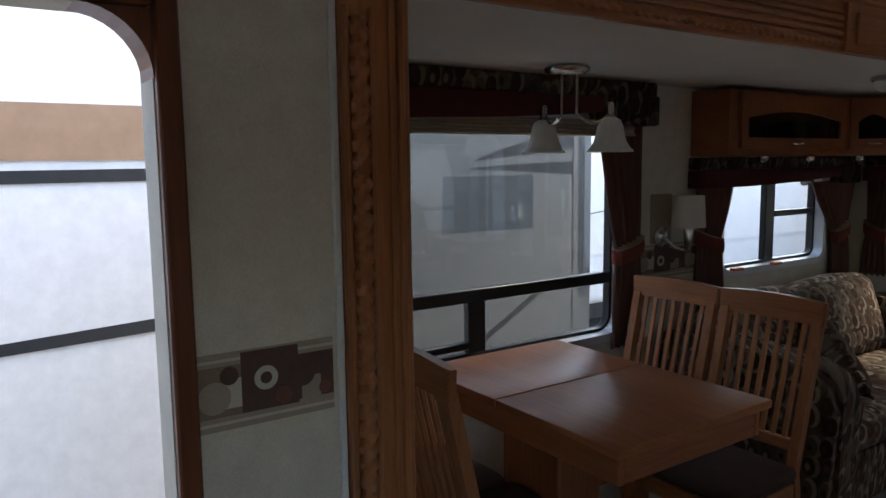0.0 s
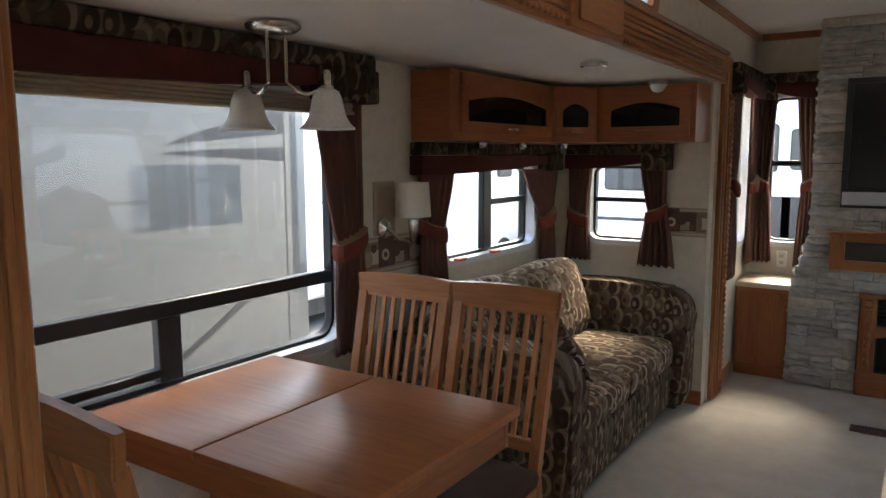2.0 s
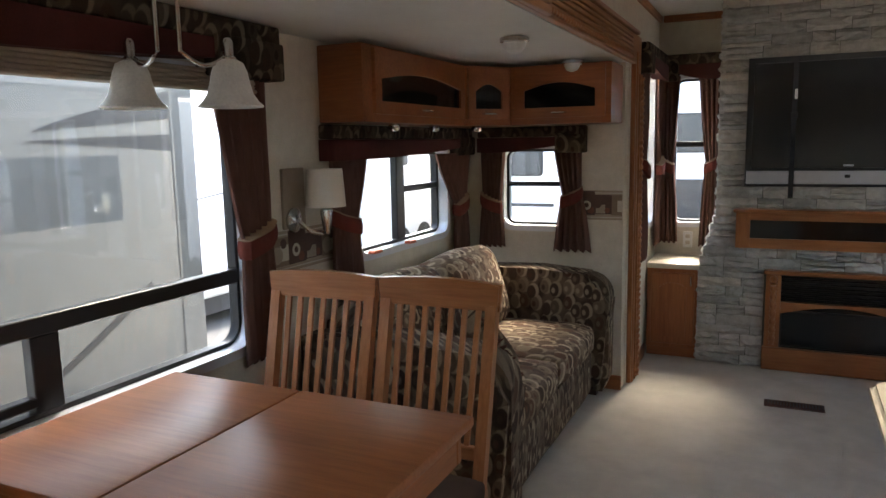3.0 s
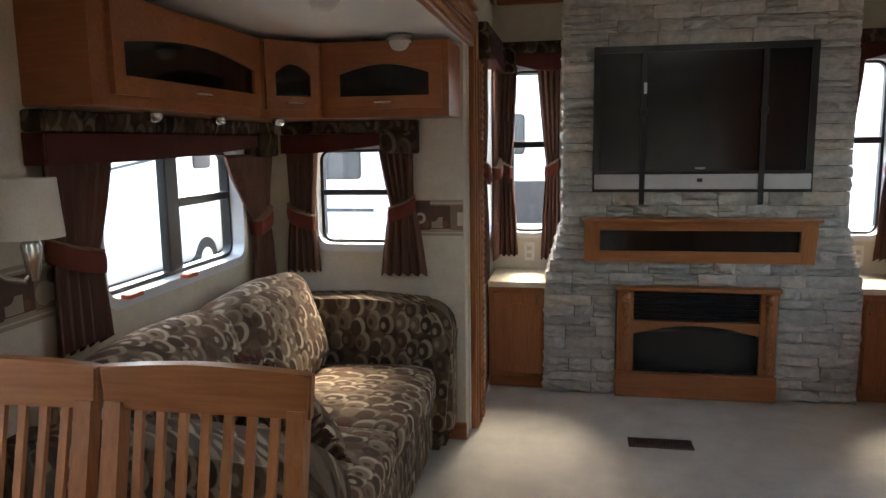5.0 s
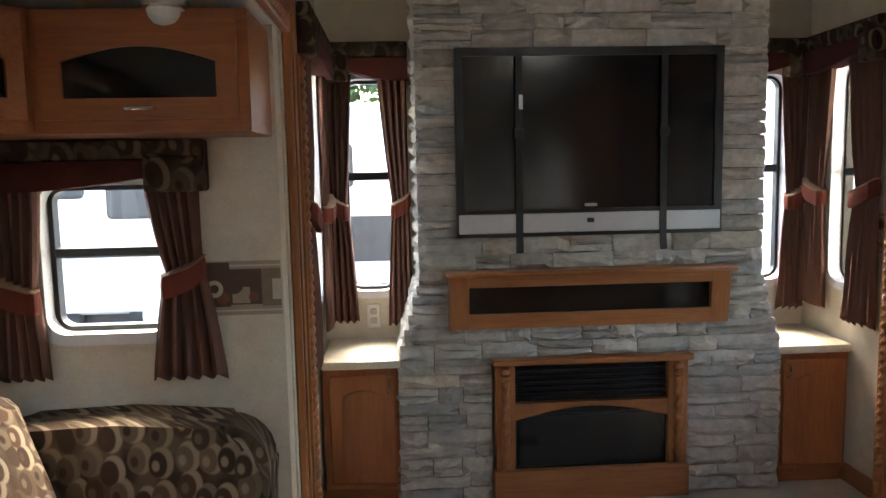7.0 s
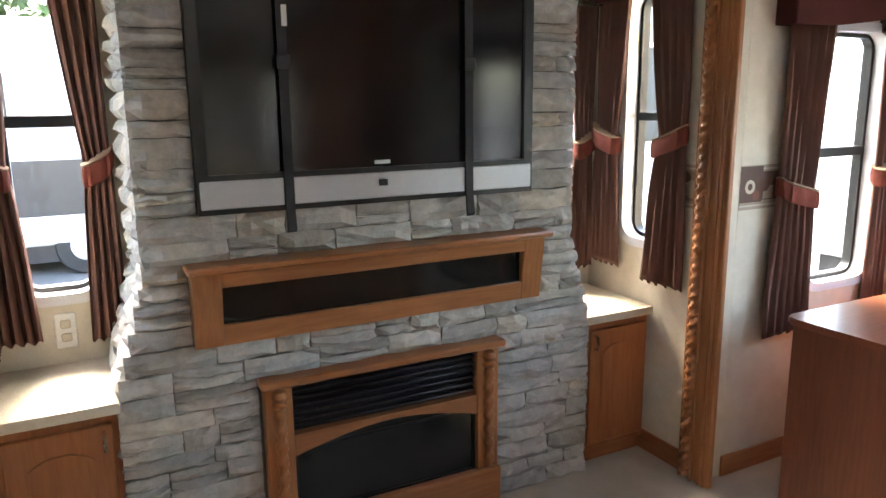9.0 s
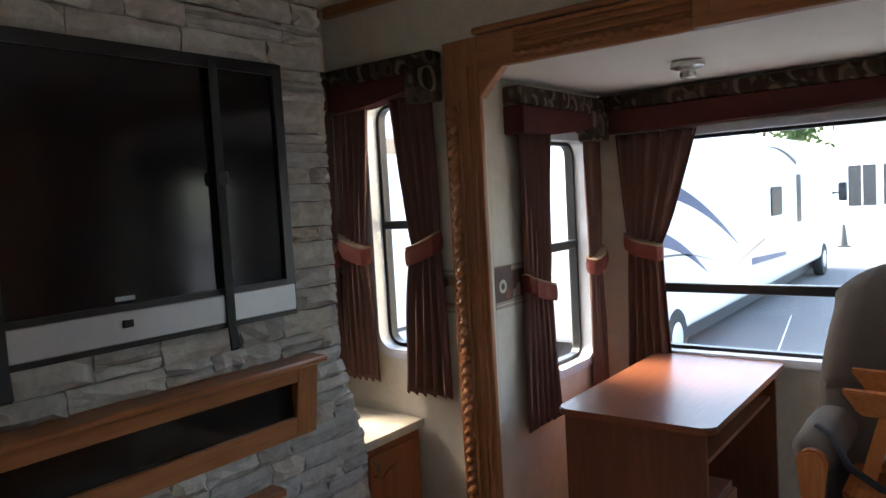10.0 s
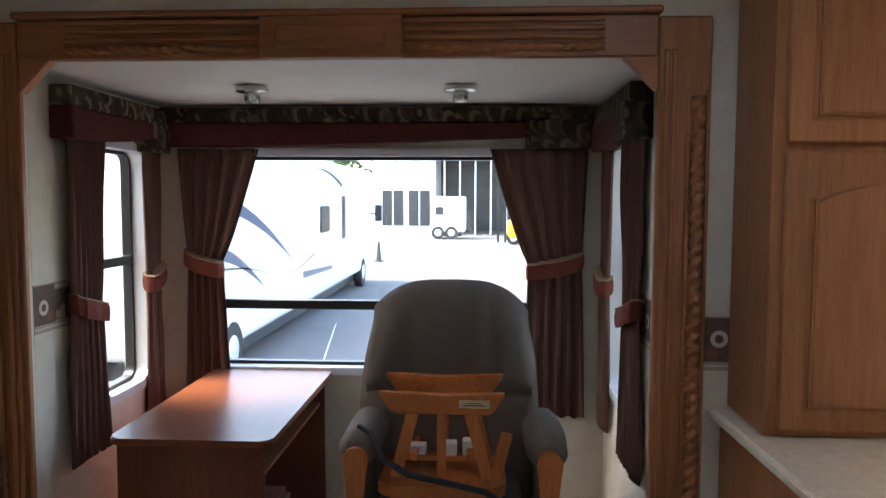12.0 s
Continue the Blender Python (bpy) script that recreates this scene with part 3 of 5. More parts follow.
def border(axis, face, sg, u0, u1, z0=1.065, z1=1.225, seed=0):
    rnd = random.Random(seed)
    t = thing("wall_border", label="wallpaper border of brown squares and cream rings", category="wallpaper border", kind="structure")

    def slab(p, q, a, b, d0, d1, bm=None):
        lo, hi = sorted((face + sg * d0, face + sg * d1))
        bm = bm or B()
        return box(bm, lo, hi, p, q, a, b) if axis == 'x' else box(bm, p, q, lo, hi, a, b)
    h = z1 - z0
    part("strip", slab(u0, u1, z0, z1, 0, .0012), M_tan, t)
    rail = slab(u0, u1, z0 + .012, z0 + .018, .0013, .0018)
    slab(u0, u1, z1 - .018, z1 - .012, .0013, .0018, rail)
    part("line", rail, M_cream, t)
    u, k = u0 + .001, seed
    deep = [face + sg * q for q in (.0029, .0034, .0039, .0044)]
    while u < u1 - .02:
        w = min(rnd.choice((.085, .10, .12)), u1 - u - .001)
        kind = k % 3
        part("square", slab(u, u + w, z0 + (.028 if kind else .034), z1 - (.004 if kind == 2 else .026), .0019, .0023), M_brown if kind != 1 else M_taupe, t)
        if kind == 1:
            part("stripe", slab(u + w * .55, u + w, z0 + h * .28, z0 + h * .66, .0024, .0028), M_cream, t)
        cz = z0 + h * .5
        if w > .07:
            # a cream disc cut by a square, a ring, and a rust dot
            if kind == 0:
                part("square", slab(u + .006, u + w * .62, z0 + h * .22, z0 + h * .52, .0024, .0028), M_tan, t)
                part("circle", disc(axis, u + w * .12, cz + h * .06, h * .17, deep[0], deep[1], B()), M_brown, t)
                part("dot", disc(axis, u + w * .74, cz - h * .17, h * .09, deep[0], deep[1], B()), M_rust, t)
            else:
                if kind == 2:
                    part("ring", disc(axis, u + w * .42, cz + h * rnd.uniform(-.02, .12), h * .16, deep[2], deep[3], B(), h * .08), M_cream, t)
                else:
                    part("circle", disc(axis, u + w * .36, cz - h * .06, h * .21, deep[2], deep[3], B()), M_tan, t)
                part("dot", disc(axis, u + w * .72, cz + h * (.2 if kind == 1 else -.18), h * .12, deep[0], deep[1], B()), M_rust if kind == 2 else M_brown, t)
        u += w
        k += 1


border('x', XL, 1, .297, .582, 1.07, 1.225, 1)
border('y', 4.72, -1, -1.48, XL - .012, 1.04, 1.215, 2)
border('x', -2.22, 1, 2.61, 3.325, 1.0, 1.17, 3)
border('x', XR, -1, 5.302, 5.425, 1.10, 1.27, 4)
border('x', XR, -1, 5.755, 5.94, 1.10, 1.27, 8)
border('y', 5.2, -1, XR + .102, 1.705, 1.10, 1.27, 5)
border('y', 5.2, -1, 2.165, 2.3, 1.10, 1.27, 9)
border('x', XR, -1, 2.70, 2.985, 1.04, 1.21, 6)
border('y', 3.1, 1, XR + .102, 1.705, 1.06, 1.23, 7)
border('y', 3.1, 1, 2.165, 2.3, 1.06, 1.23, 10)


# ---- curtains ----
def curtain(axis, face, sg, top, tie, bottom, zt, ztie, zb, seed=0, name="curtain", folds=5):
    """A gathered panel: (u0, u1) at the top, at the tie and at the hem; hangs sg-wards from the face."""
    rnd = random.Random(seed)
    c = thing(name, label="brown striped curtain panel gathered by a rust tieback", category="curtain", group="curtains")
    bm = B()
    NU, NZ = folds * 6, 36
    ph = rnd.random() * 6
    grid = []

    def edge(z):
        if z >= ztie:
            k = (z - ztie) / (zt - ztie)
            k = k ** .8
            return [tie[i] + (top[i] - tie[i]) * k for i in (0, 1)], .7 + .3 * k
        k = (ztie - z) / (ztie - zb)
        k = k ** .6
        return [tie[i] + (bottom[i] - tie[i]) * k for i in (0, 1)], .7 + .35 * k
    for j in range(NZ + 1):
        z = zb + (zt - zb) * j / NZ
        (a, b), amp = edge(z)
        row = []
        for i in range(NU + 1):
            f = i / NU
            u = a + (b - a) * f
            w = math.sin(f * folds * 2 * math.pi + ph + .5 * math.sin(z * 4 + f * 3))
            w = (.5 + .5 * w) + .25 * noise.noise((u * 9, z * 3, seed))
            dep = .018 + .036 * amp * w
            zz = z + (.012 * math.sin(f * folds * 2 * math.pi + ph) if j == 0 else 0)
            row.append(bm.verts.new((face + sg * dep, u, zz) if axis == 'x' else (u, face + sg * dep, zz)))
        grid.append(row)
    for r0, r1 in zip(grid, grid[1:]):
        for i in range(NU):
            bm.faces.new((r0[i], r0[i + 1], r1[i + 1], r1[i]))
    p = part("panel", bm, M_curtain, c)
    so = p.modifiers.new("thickness", 'SOLIDIFY')
    so.thickness = .003
    # the tieback: a soft drooping band round the gathered cloth, with piping on its upper edge
    mid, half = (tie[0] + tie[1]) / 2, (tie[1] - tie[0]) / 2 + .008
    lean = .03 if (top[0] + top[1]) / 2 < mid else -.03
    for nm, m, hts in (("tieback", M_red, ((-.040, 0), (-.030, .004), (0, .006), (.022, .003), (.028, 0))), ("piping", M_piping, ((.0285, .002), (.030, .005), (.033, .005), (.035, .001)))):
        bm = B()
        rows = []
        for dz, swell in hts:
            row = []
            for k in range(28):
                a = 2 * math.pi * k / 28
                ca, sa = math.cos(a), math.sin(a)
                u = mid + (half + swell) * math.copysign(abs(ca) ** .8, ca)
                w = face + sg * (.040 + (.034 + swell) * math.copysign(abs(sa) ** .7, sa) + .004 * math.sin(ca * folds * 3))
                z = ztie + dz + lean * ca - (.014 * sa if sa > 0 else 0)
                row.append(bm.verts.new((w, u, z) if axis == 'x' else (u, w, z)))
            rows.append(row)
        for r0, r1 in zip(rows, rows[1:]):
            for k in range(28):
                bm.faces.new((r0[k], r0[(k + 1) % 28], r1[(k + 1) % 28], r1[k]))
        bm.faces.new(rows[0][::-1])
        bm.faces.new(rows[-1])
        part(nm, bm, m, c)
    return c


def valance(axis, face, sg, u0, u1, z0, z1, d=.075, swag=0, block=.20):
    """A padded cornice: patterned top band, maroon swag below, a patterned block at one or both ends (swag: 1 high u, -1 low u, 0 both)."""
    v = thing("valance", label="padded valance in maroon and oval-patterned cloth", category="valance", group="valances")
    lo, hi = sorted((face + sg * .002, face + sg * d))
    h = z1 - z0

    def slab(p, q, a, b, e=0.0):
        l2, h2 = (lo, hi + e) if sg > 0 else (lo - e, hi)
        return bx(l2, h2, p, q, a, b, bevel=.01, seg=2) if axis == 'x' else bx(p, q, l2, h2, a, b, bevel=.01, seg=2)
    part("top_band", slab(u0, u1, z1 - h * .36, z1), M_val, v)
    ends = []
    block = min(block, (u1 - u0) * .32)
    if swag >= 0:
        ends.append((u1 - block, u1))
    if swag < 0:
        ends.append((u0, u0 + block))
    for p, q in ends:
        part("end_block", slab(p, q, z0 + h * .06, z1 - h * .30, .016), M_val, v)
    n = 14
    a, b = u0 + (block if swag < 0 else 0), u1 - (block if swag >= 0 else 0)
    lowpts = []
    for k in range(n + 1):
        f = k / n
        g = f if swag >= 0 else 1 - f
        lowpts.append((a + (b - a) * f, z0 + h * .10 + h * .34 * max(0, g - .25) ** 1.5))
    pts = lowpts + [(b, z1 - h * .37), (a, z1 - h * .37)]
    part("swag", poly(pts, axis, *( (lo, hi + .008) if sg > 0 else (lo - .008, hi)), bevel=.004), M_maroon, v)
    return v


# dinette window
valance('x', -2.22, 1, 1.0, 2.70, 1.735, 1.945, .10, 1, .36)
curtain('x', -2.22, 1, (2.36, 2.66), (2.50, 2.665), (2.47, 2.68), 1.76, 1.17, .70, 1)
curtain('x', -2.22, 1, (1.0, 1.22), (1.0, 1.15), (1.0, 1.19), 1.76, 1.0, .70, 2)
# sofa side window
valance('x', -2.22, 1, 3.06, 4.66, 1.425, 1.598, .07, 1, .22)
curtain('x', -2.22, 1, (3.08, 3.38), (3.10, 3.30), (3.08, 3.32), 1.45, 1.17, .88, 3)
curtain('x', -2.22, 1, (4.14, 4.64), (4.45, 4.60), (4.42, 4.64), 1.45, 1.14, .84, 4)
# sofa end window
valance('y', 4.72, -1, -2.12, -1.44, 1.43, 1.60, .07, 1, .18)
curtain('y', 4.72, -1, (-2.11, -1.95), (-2.10, -1.98), (-2.13, -1.955), 1.46, 1.14, .86, 5, folds=5)
curtain('y', 4.72, -1, (-1.64, -1.47), (-1.585, -1.47), (-1.64, -1.41), 1.46, 1.18, .85, 6, folds=5)
# windows beside the fireplace
for s in (-1, 1):
    a = sorted((s * 1.19, s * .79))
    valance('y', 5.95, -1, a[0], a[1], 1.90, 2.10, .075, -1 if s < 0 else 1, .12)
    for k, (t, g, b2) in enumerate((((1.19, 1.06), (1.185, 1.10), (1.19, 1.055)), ((.94, .80), (.875, .80), (.91, .79)))):
        curtain('y', 5.95, -1, *[tuple(sorted((s * q[0], s * q[1]))) for q in (t, g, b2)], 1.95, 1.33, .76 if k == 0 else .74, 10 + k + s, folds=4)
    X = XL if s < 0 else XR
    valance('x', X, -s, 5.06 if s < 0 else 5.32, 5.88, 1.90, 2.10, .075, -1, .12)
    if s > 0:
        curtain('x', X, -1, (5.35, 5.58), (5.36, 5.50), (5.34, 5.575), 1.95, 1.36, .77, 20, folds=5)
        curtain('x', X, -1, (5.68, 5.87), (5.74, 5.87), (5.70, 5.88), 1.95, 1.36, .80, 21, folds=5)
    else:
        curtain('x', X, 1, (5.08, 5.28), (5.10, 5.23), (5.07, 5.28), 1.95, 1.33, .73, 22, folds=5)
        curtain('x', X, 1, (5.70, 5.87), (5.76, 5.87), (5.72, 5.88), 1.95, 1.33, .76, 23, folds=5)
# lounge slide-out
valance('x', 2.32, -1, 3.12, 5.17, 1.79, 1.985, .09, -1, .36)
curtain('x', 2.32, -1, (4.72, 5.10), (4.90, 5.06), (4.86, 5.08), 1.80, 1.27, .56, 30)
curtain('x', 2.32, -1, (3.20, 3.64), (3.22, 3.46), (3.20, 3.48), 1.80, 1.27, .56, 31)
for y, sg in ((5.2, -1), (3.1, 1)):
    valance('y', y, sg, 1.44, 2.22, 1.76, 1.97, .085, 1 if sg < 0 else -1, .16)
    curtain('y', y, sg, (1.48, 1.76), (1.50, 1.70), (1.45, 1.74), 1.80, 1.16, .58, 32 + sg, folds=6)
    curtain('y', y, sg, (2.09, 2.215), (2.10, 2.21), (2.09, 2.21), 1.80, 1.22, .56, 34 + sg, folds=4)


# ---- fireplace wall ----
def half_width(z):
    return .87 if z < .66 else (.87 - .10 * (z - .66) / .36 if z < 1.02 else .77)


FACE = 5.51
core = B()
prof = [(0, .855), (.66, .855), (1.02, .755), (CEIL, .755)]
pts = [(-w, z) for z, w in prof] + [(w, z) for z, w in reversed(prof)]
chimney = thing("stone_fireplace_wall", (0, 5.7, 0), "grey stacked ledgestone chimney breast up to the ceiling", "fireplace wall", kind="structure")
part("backing", poly(pts, 'y', FACE + .012, 5.949), M_mortar, chimney, soft=False)

tv = thing("television", (0, 5.5, 1.2), "flat black television with silver speaker bar set in the stone", "television")
part("cabinet_back", bx(-.60, .565, 5.498, 5.52, 1.198, 2.0, bevel=.004), M_black, tv)
part("bezel", ring('y', 5.478, 5.497, [(-.60, 1.198), (.565, 1.198), (.565, 2.0), (-.60, 2.0)], [(-.565, 1.315), (.53, 1.315), (.53, 1.965), (-.565, 1.965)]), M_black, tv, "glossy black bezel")
part("screen", bx(-.565, .53, 5.489, 5.4975, 1.315, 1.965), M_screen, tv, "dark glass screen")
for a, b in ((-.592, -.345), (-.315, .285), (.315, .556)):
    part("speaker_bar", bx(a, b, 5.470, 5.4775, 1.215, 1.298, bevel=.003), M_silver, tv, "silver speaker grille")
part("badge", bx(-.035, -.005, 5.466, 5.4695, 1.255, 1.275, bevel=.001), M_black, tv)
part("maker_mark", bx(-.045, .01, 5.4765, 5.4778, 1.325, 1.337), M_silver, tv)
for x in (-.33, .30):
    st = solo("tv_strap", poly([(5.452, 1.14), (5.463, 1.13), (5.470, 1.21), (5.470, 1.98), (5.4665, 1.985), (5.464, 1.21)], 'x', x - .014, x + .014), M_strap, "black webbing strap across the television", "strap", group="television straps")
    box_b = bx(x - .02, x + .02, 5.455, 5.4635, 1.62, 1.66, bevel=.003)
    solo("strap_buckle", box_b, M_black, "black plastic cam buckle on the strap", "buckle", group="strap buckles")

solo("strap_tag", bx(-.332, -.316, 5.4515, 5.4545, 1.74, 1.80, bevel=.001), M_white, "small white paper tag on the webbing strap", "tag")

man = thing("mantel_shelf", (0, 5.45, .8), "oak mantel box with a dark media opening", "mantel")
part("top", bx(-.655, .615, 5.40, 5.515, 1.035, 1.057, bevel=.006), M_oak[0], man)
for x0, x1 in ((-.64, -.555), (.515, .60)):
    part("side", poly([(5.435, 1.034), (5.515, 1.034), (5.515, .80), (5.465, .80)], 'x', x0, x1, bevel=.003), M_oak[2], man)
part("rail", poly([(5.4355, 1.034), (5.515, 1.034), (5.515, .985), (5.443, .985)], 'x', -.5545, .5145), M_oak[0], man)
part("rail", poly([(5.459, .865), (5.515, .865), (5.515, .80), (5.4655, .80)], 'x', -.5545, .5145), M_oak[0], man)
part("media_glass", bx(-.5545, .5145, 5.475, 5.5, .8655, .9845), M_darkglass, man, "black smoked glass")

fp = thing("electric_fireplace", (0, 5.48, 0), "oak-framed electric fireplace insert with arched dark glass", "fireplace")
part("mantel_top", bx(-.46, .44, 5.44, 5.52, .635, .662, bevel=.006), M_oak[0], fp)
for x in (-.40, .38):
    part("stile", bx(x - .045, x + .045, 5.472, 5.52, .151, .634, bevel=.004), M_oak[2], fp)
    part("rope_column", rope((x, 5.466, .17), (x, 5.466, .56), .020), M_oak[2], fp, "turned oak rope column")
    part("capital", lathe([(.014, .56), (.024, .568), (.024, .576), (.016, .584), (.026, .60), (.020, .618), (.008, .625)], (x, 5.466, 0)), M_oak[2], fp)
part("plinth", bx(-.455, .435, 5.462, 5.52, 0, .15, bevel=.006), M_oak[0], fp)
arch = [(-.354, .455), (-.354, .38)] + [(-.354 + .688 * k / 16, .38 + .055 * math.sin(math.pi * k / 16)) for k in range(1, 16)] + [(.334, .38), (.334, .455)]
part("arched_rail", poly(arch[::-1], 'y', 5.474, 5.52), M_oak[0], fp, soft=False)
part("grille", bx(-.354, .334, 5.508, 5.52, .456, .634), M_black, fp)
for k in range(6):
    part("louvre", bx(-.352, .332, 5.486, 5.506, .468 + k * .026, .478 + k * .026, bevel=.003), M_black, fp)
part("firebox_glass", bx(-.354, .334, 5.495, 5.52, .151, .437), M_darkglass, fp, "dark fireplace glass")
part("firebox_frame", ring('y', 5.490, 5.4945, [(-.354, .151), (.334, .151), (.334, .40), (-.354, .40)], [(-.344, .161), (.324, .161), (.324, .389), (-.344, .389)]), M_black, fp)

# counters beside the fireplace
for s in (-1, 1):
    a, b = sorted((s * .86, s * 1.205))
    c = thing("corner_cabinet", (s * 1.03, 5.7, 0), "oak corner base cabinet with an arched raised-panel door", "cabinet", group="corner cabinets")
    part("body", bx(a, b, 5.53, 5.945, .07, .63, bevel=.003), M_cherry[2], c)
    part("kick", bx(a, b, 5.56, 5.945, 0, .0695), M_cherry[0], c)
    dr = part("door", bx(a + .03, b - .025, 5.512, 5.529, .10, .60, bevel=.005), M_cherry[2], c)
    w0, w1 = a + .085, b - .075
    pp = [(w0, .15), (w1, .15), (w1, .50)] + [(w1 - (w1 - w0) * k / 10, .50 + .035 * math.sin(math.pi * k / 10)) for k in range(1, 10)] + [(w0, .50)]
    part("raised_panel", poly(pp, 'y', 5.504, 5.5115, bevel=.004), M_cherry[2], dr)
    hx = a + .05 if s > 0 else b - .05
    part("handle", tube([(hx, 5.512, .52), (hx, 5.49, .525), (hx, 5.488, .55), (hx, 5.49, .575), (hx, 5.512, .58)], .005), M_nickel, dr, "nickel pull")
    solo("corner_counter", bx(a, b, 5.495, 5.947, .6305, .668, bevel=.008, seg=2), M_counter, "beige laminate countertop in the corner", "countertop", group="corner counters")
    o = thing("power_outlet", (s * .985, 5.945, .78), "white duplex wall outlet", "outlet")
    part("plate", bx(s * .985 - .033, s * .985 + .033, 5.942, 5.9495, .72, .84, bevel=.003), M_white, o)
    for z in (.757, .803):
        part("socket", bx(s * .985 - .016, s * .985 + .016, 5.938, 5.9415, z - .014, z + .014, bevel=.004), M_cream, o)

# floor register
v = thing("floor_register", (-.27, 4.79, 0), "brown metal floor vent with slots", "vent")
part("frame", bx(-.425, -.115, 4.74, 4.85, .0005, .008, bevel=.003), M_brown, v)
for k in range(18):
    x = -.405 + k * .0162
    part("slot", bx(x, x + .008, 4.76, 4.83, .0085, .011), M_black, v)


# ---- dinette ----
tb = thing("dining_table", (-1.55, 1.63, 0), "cherry extending dining table with a drop of two leaves", "table")
part("leaf", bx(-2.03, -1.576, 1.295, 1.985, .822, .85, bevel=.007, seg=2), M_cherry[0], tb)
part("leaf", bx(-1.574, -1.065, 1.295, 1.985, .822, .85, bevel=.007, seg=2), M_cherry[0], tb)
part("apron", bx(-2.0, -1.09, 1.325, 1.35, .735, .8215, bevel=.004), M_cherry[0], tb)
part("apron", bx(-2.0, -1.09, 1.935, 1.96, .735, .8215, bevel=.004), M_cherry[0], tb)
part("apron", bx(-1.115, -1.09, 1.351, 1.934, .735, .8215, bevel=.004), M_cherry[1], tb)
part("apron", bx(-2.0, -1.975, 1.351, 1.934, .735, .8215, bevel=.004), M_cherry[1], tb)
part("pedestal", bx(-1.84, -1.54, 1.54, 1.74, .05, .8215, bevel=.008), M_cherry[2], tb)
part("foot", bx(-1.94, -1.42, 1.46, 1.82, 0, .0495, bevel=.012), M_cherry[0], tb)


def dining_chair():
    """A slat-back chair at the origin, its back towards +y."""
    c = thing("dining_chair", (0, 0, 0), "honey oak slat-back dining chair with a brown suede seat", "chair", "chairs round the table")
    W = .205
    for s in (-1, 1):
        part("leg", bar((s * (W - .02), -.20, 0), (s * (W - .02), -.20, .44), .038, .038), M_oak[2], c)
        bm = bar((s * (W - .022), .24, 0), (s * (W - .022), .17, .45), .036, .042)
        bar((s * (W - .022), .17, .449), (s * (W - .018), .295, 1.0), .036, .036, bm)
        part("back_post", bm, M_oak[2], c)
        part("side_rail", bx(s * W - .03 * (s + 1) / 2, s * W + .03 * (1 - s) / 2, -.17, .15, .37, .43), M_oak[1], c)
    part("front_rail", bx(-W + .04, W - .04, -.215, -.19, .37, .43, bevel=.003), M_oak[0], c)
    part("rear_rail", bx(-W + .04, W - .04, .16, .185, .37, .43, bevel=.003), M_oak[0], c)
    for s in (-1, 1):
        part("stretcher", bar((s * (W - .02), -.19, .17), (s * (W - .022), .2, .17), .02, .03), M_oak[1], c)
    top = [(-W - .005, .985), (-W - .012, 1.07)] + [(-W - .012 + (2 * W + .024) * k / 12, 1.07 + .012 * math.sin(math.pi * k / 12)) for k in range(1, 12)] + [(W + .012, 1.07), (W + .005, .985)]
    bm = poly(top, 'y', .284, .312, bevel=.005)
    part("top_rail", bm, M_oak[0], c)
    part("lower_rail", bx(-W + .04, W - .04, .184, .208, .53, .575, bevel=.004), M_oak[0], c)
    for k in range(7):
        x = -.132 + k * .044
        part("slat", bar((x, .198, .57), (x * 1.06, .297, .99), .017, .012, side=(1, 0, 0)), M_oak[2], c)
    part("seat", cushion(-W - .01, W + .01, -.225, .165, .432, .50, .035, .012), M_brownseat, c, "brown suede seat pad")
    return c


chair = dining_chair()
chair.matrix_basis = pose(-1.395, 2.20, 0)
copy_thing(chair, pose(-1.82, 2.19, 0, 0, 0, 2))
copy_thing(chair, pose(-1.50, 1.25, 0, 0, 0, 178))
copy_thing(chair, pose(-1.93, 1.25, 0, 0, 0, 180))
tube_path = [(-1.22, 2.40, .42), (-1.2, 2.44, .2), (-1.27, 2.40, .012), (-1.36, 2.38, .01), (-1.45, 2.30, .012), (-1.5, 2.15, .01)]
solo("webbing_strap", tube(tube_path, .008), M_strap, "black webbing strap hanging from a chair to the carpet", "strap")

# chandelier over the table
pl = thing("pendant_light", (-1.93, 1.93, 1.95), "brushed nickel two-arm pendant with frosted bell shades", "ceiling lamp")
cx, cy = -1.917, 1.925
part("canopy", lathe([(.03, 1.915), (.07, 1.92), (.085, 1.93), (.088, 1.94), (.08, 1.9495)], (cx, cy, 0), n=24), M_nickel, pl)
for q, s in (((-2.087, 1.96), -1), ((-1.852, 2.095), 1)):
    ox, oy = cx + (q[0] - cx) * .22, cy + (q[1] - cy) * .22
    path = [(ox, oy, 1.92)] + [(ox, oy, 1.92 - .03 * k) for k in range(1, 6)]
    for k in range(1, 9):
        f = k / 8
        path.append((ox + (q[0] - ox) * f, oy + (q[1] - oy) * f, 1.77 - .035 * math.sin(math.pi * f)))
    part("arm", tube(path, .006), M_nickel, pl)
    part("socket", lathe([(.008, 1.815), (.012, 1.81), (.015, 1.80), (.015, 1.765), (.022, 1.76), (.022, 1.75)], (q[0], q[1], 0), n=16), M_nickel, pl)
    sh = lathe([(.022, 1.755), (.040, 1.745), (.050, 1.72), (.056, 1.69), (.064, 1.66), (.078, 1.638), (.092, 1.625), (.090, 1.621), (.075, 1.636), (.058, 1.66), (.05, 1.70), (.02, 1.74)], (q[0], q[1], 0), n=28)
    part("shade", sh, M_shade, pl, "frosted bell glass shade")


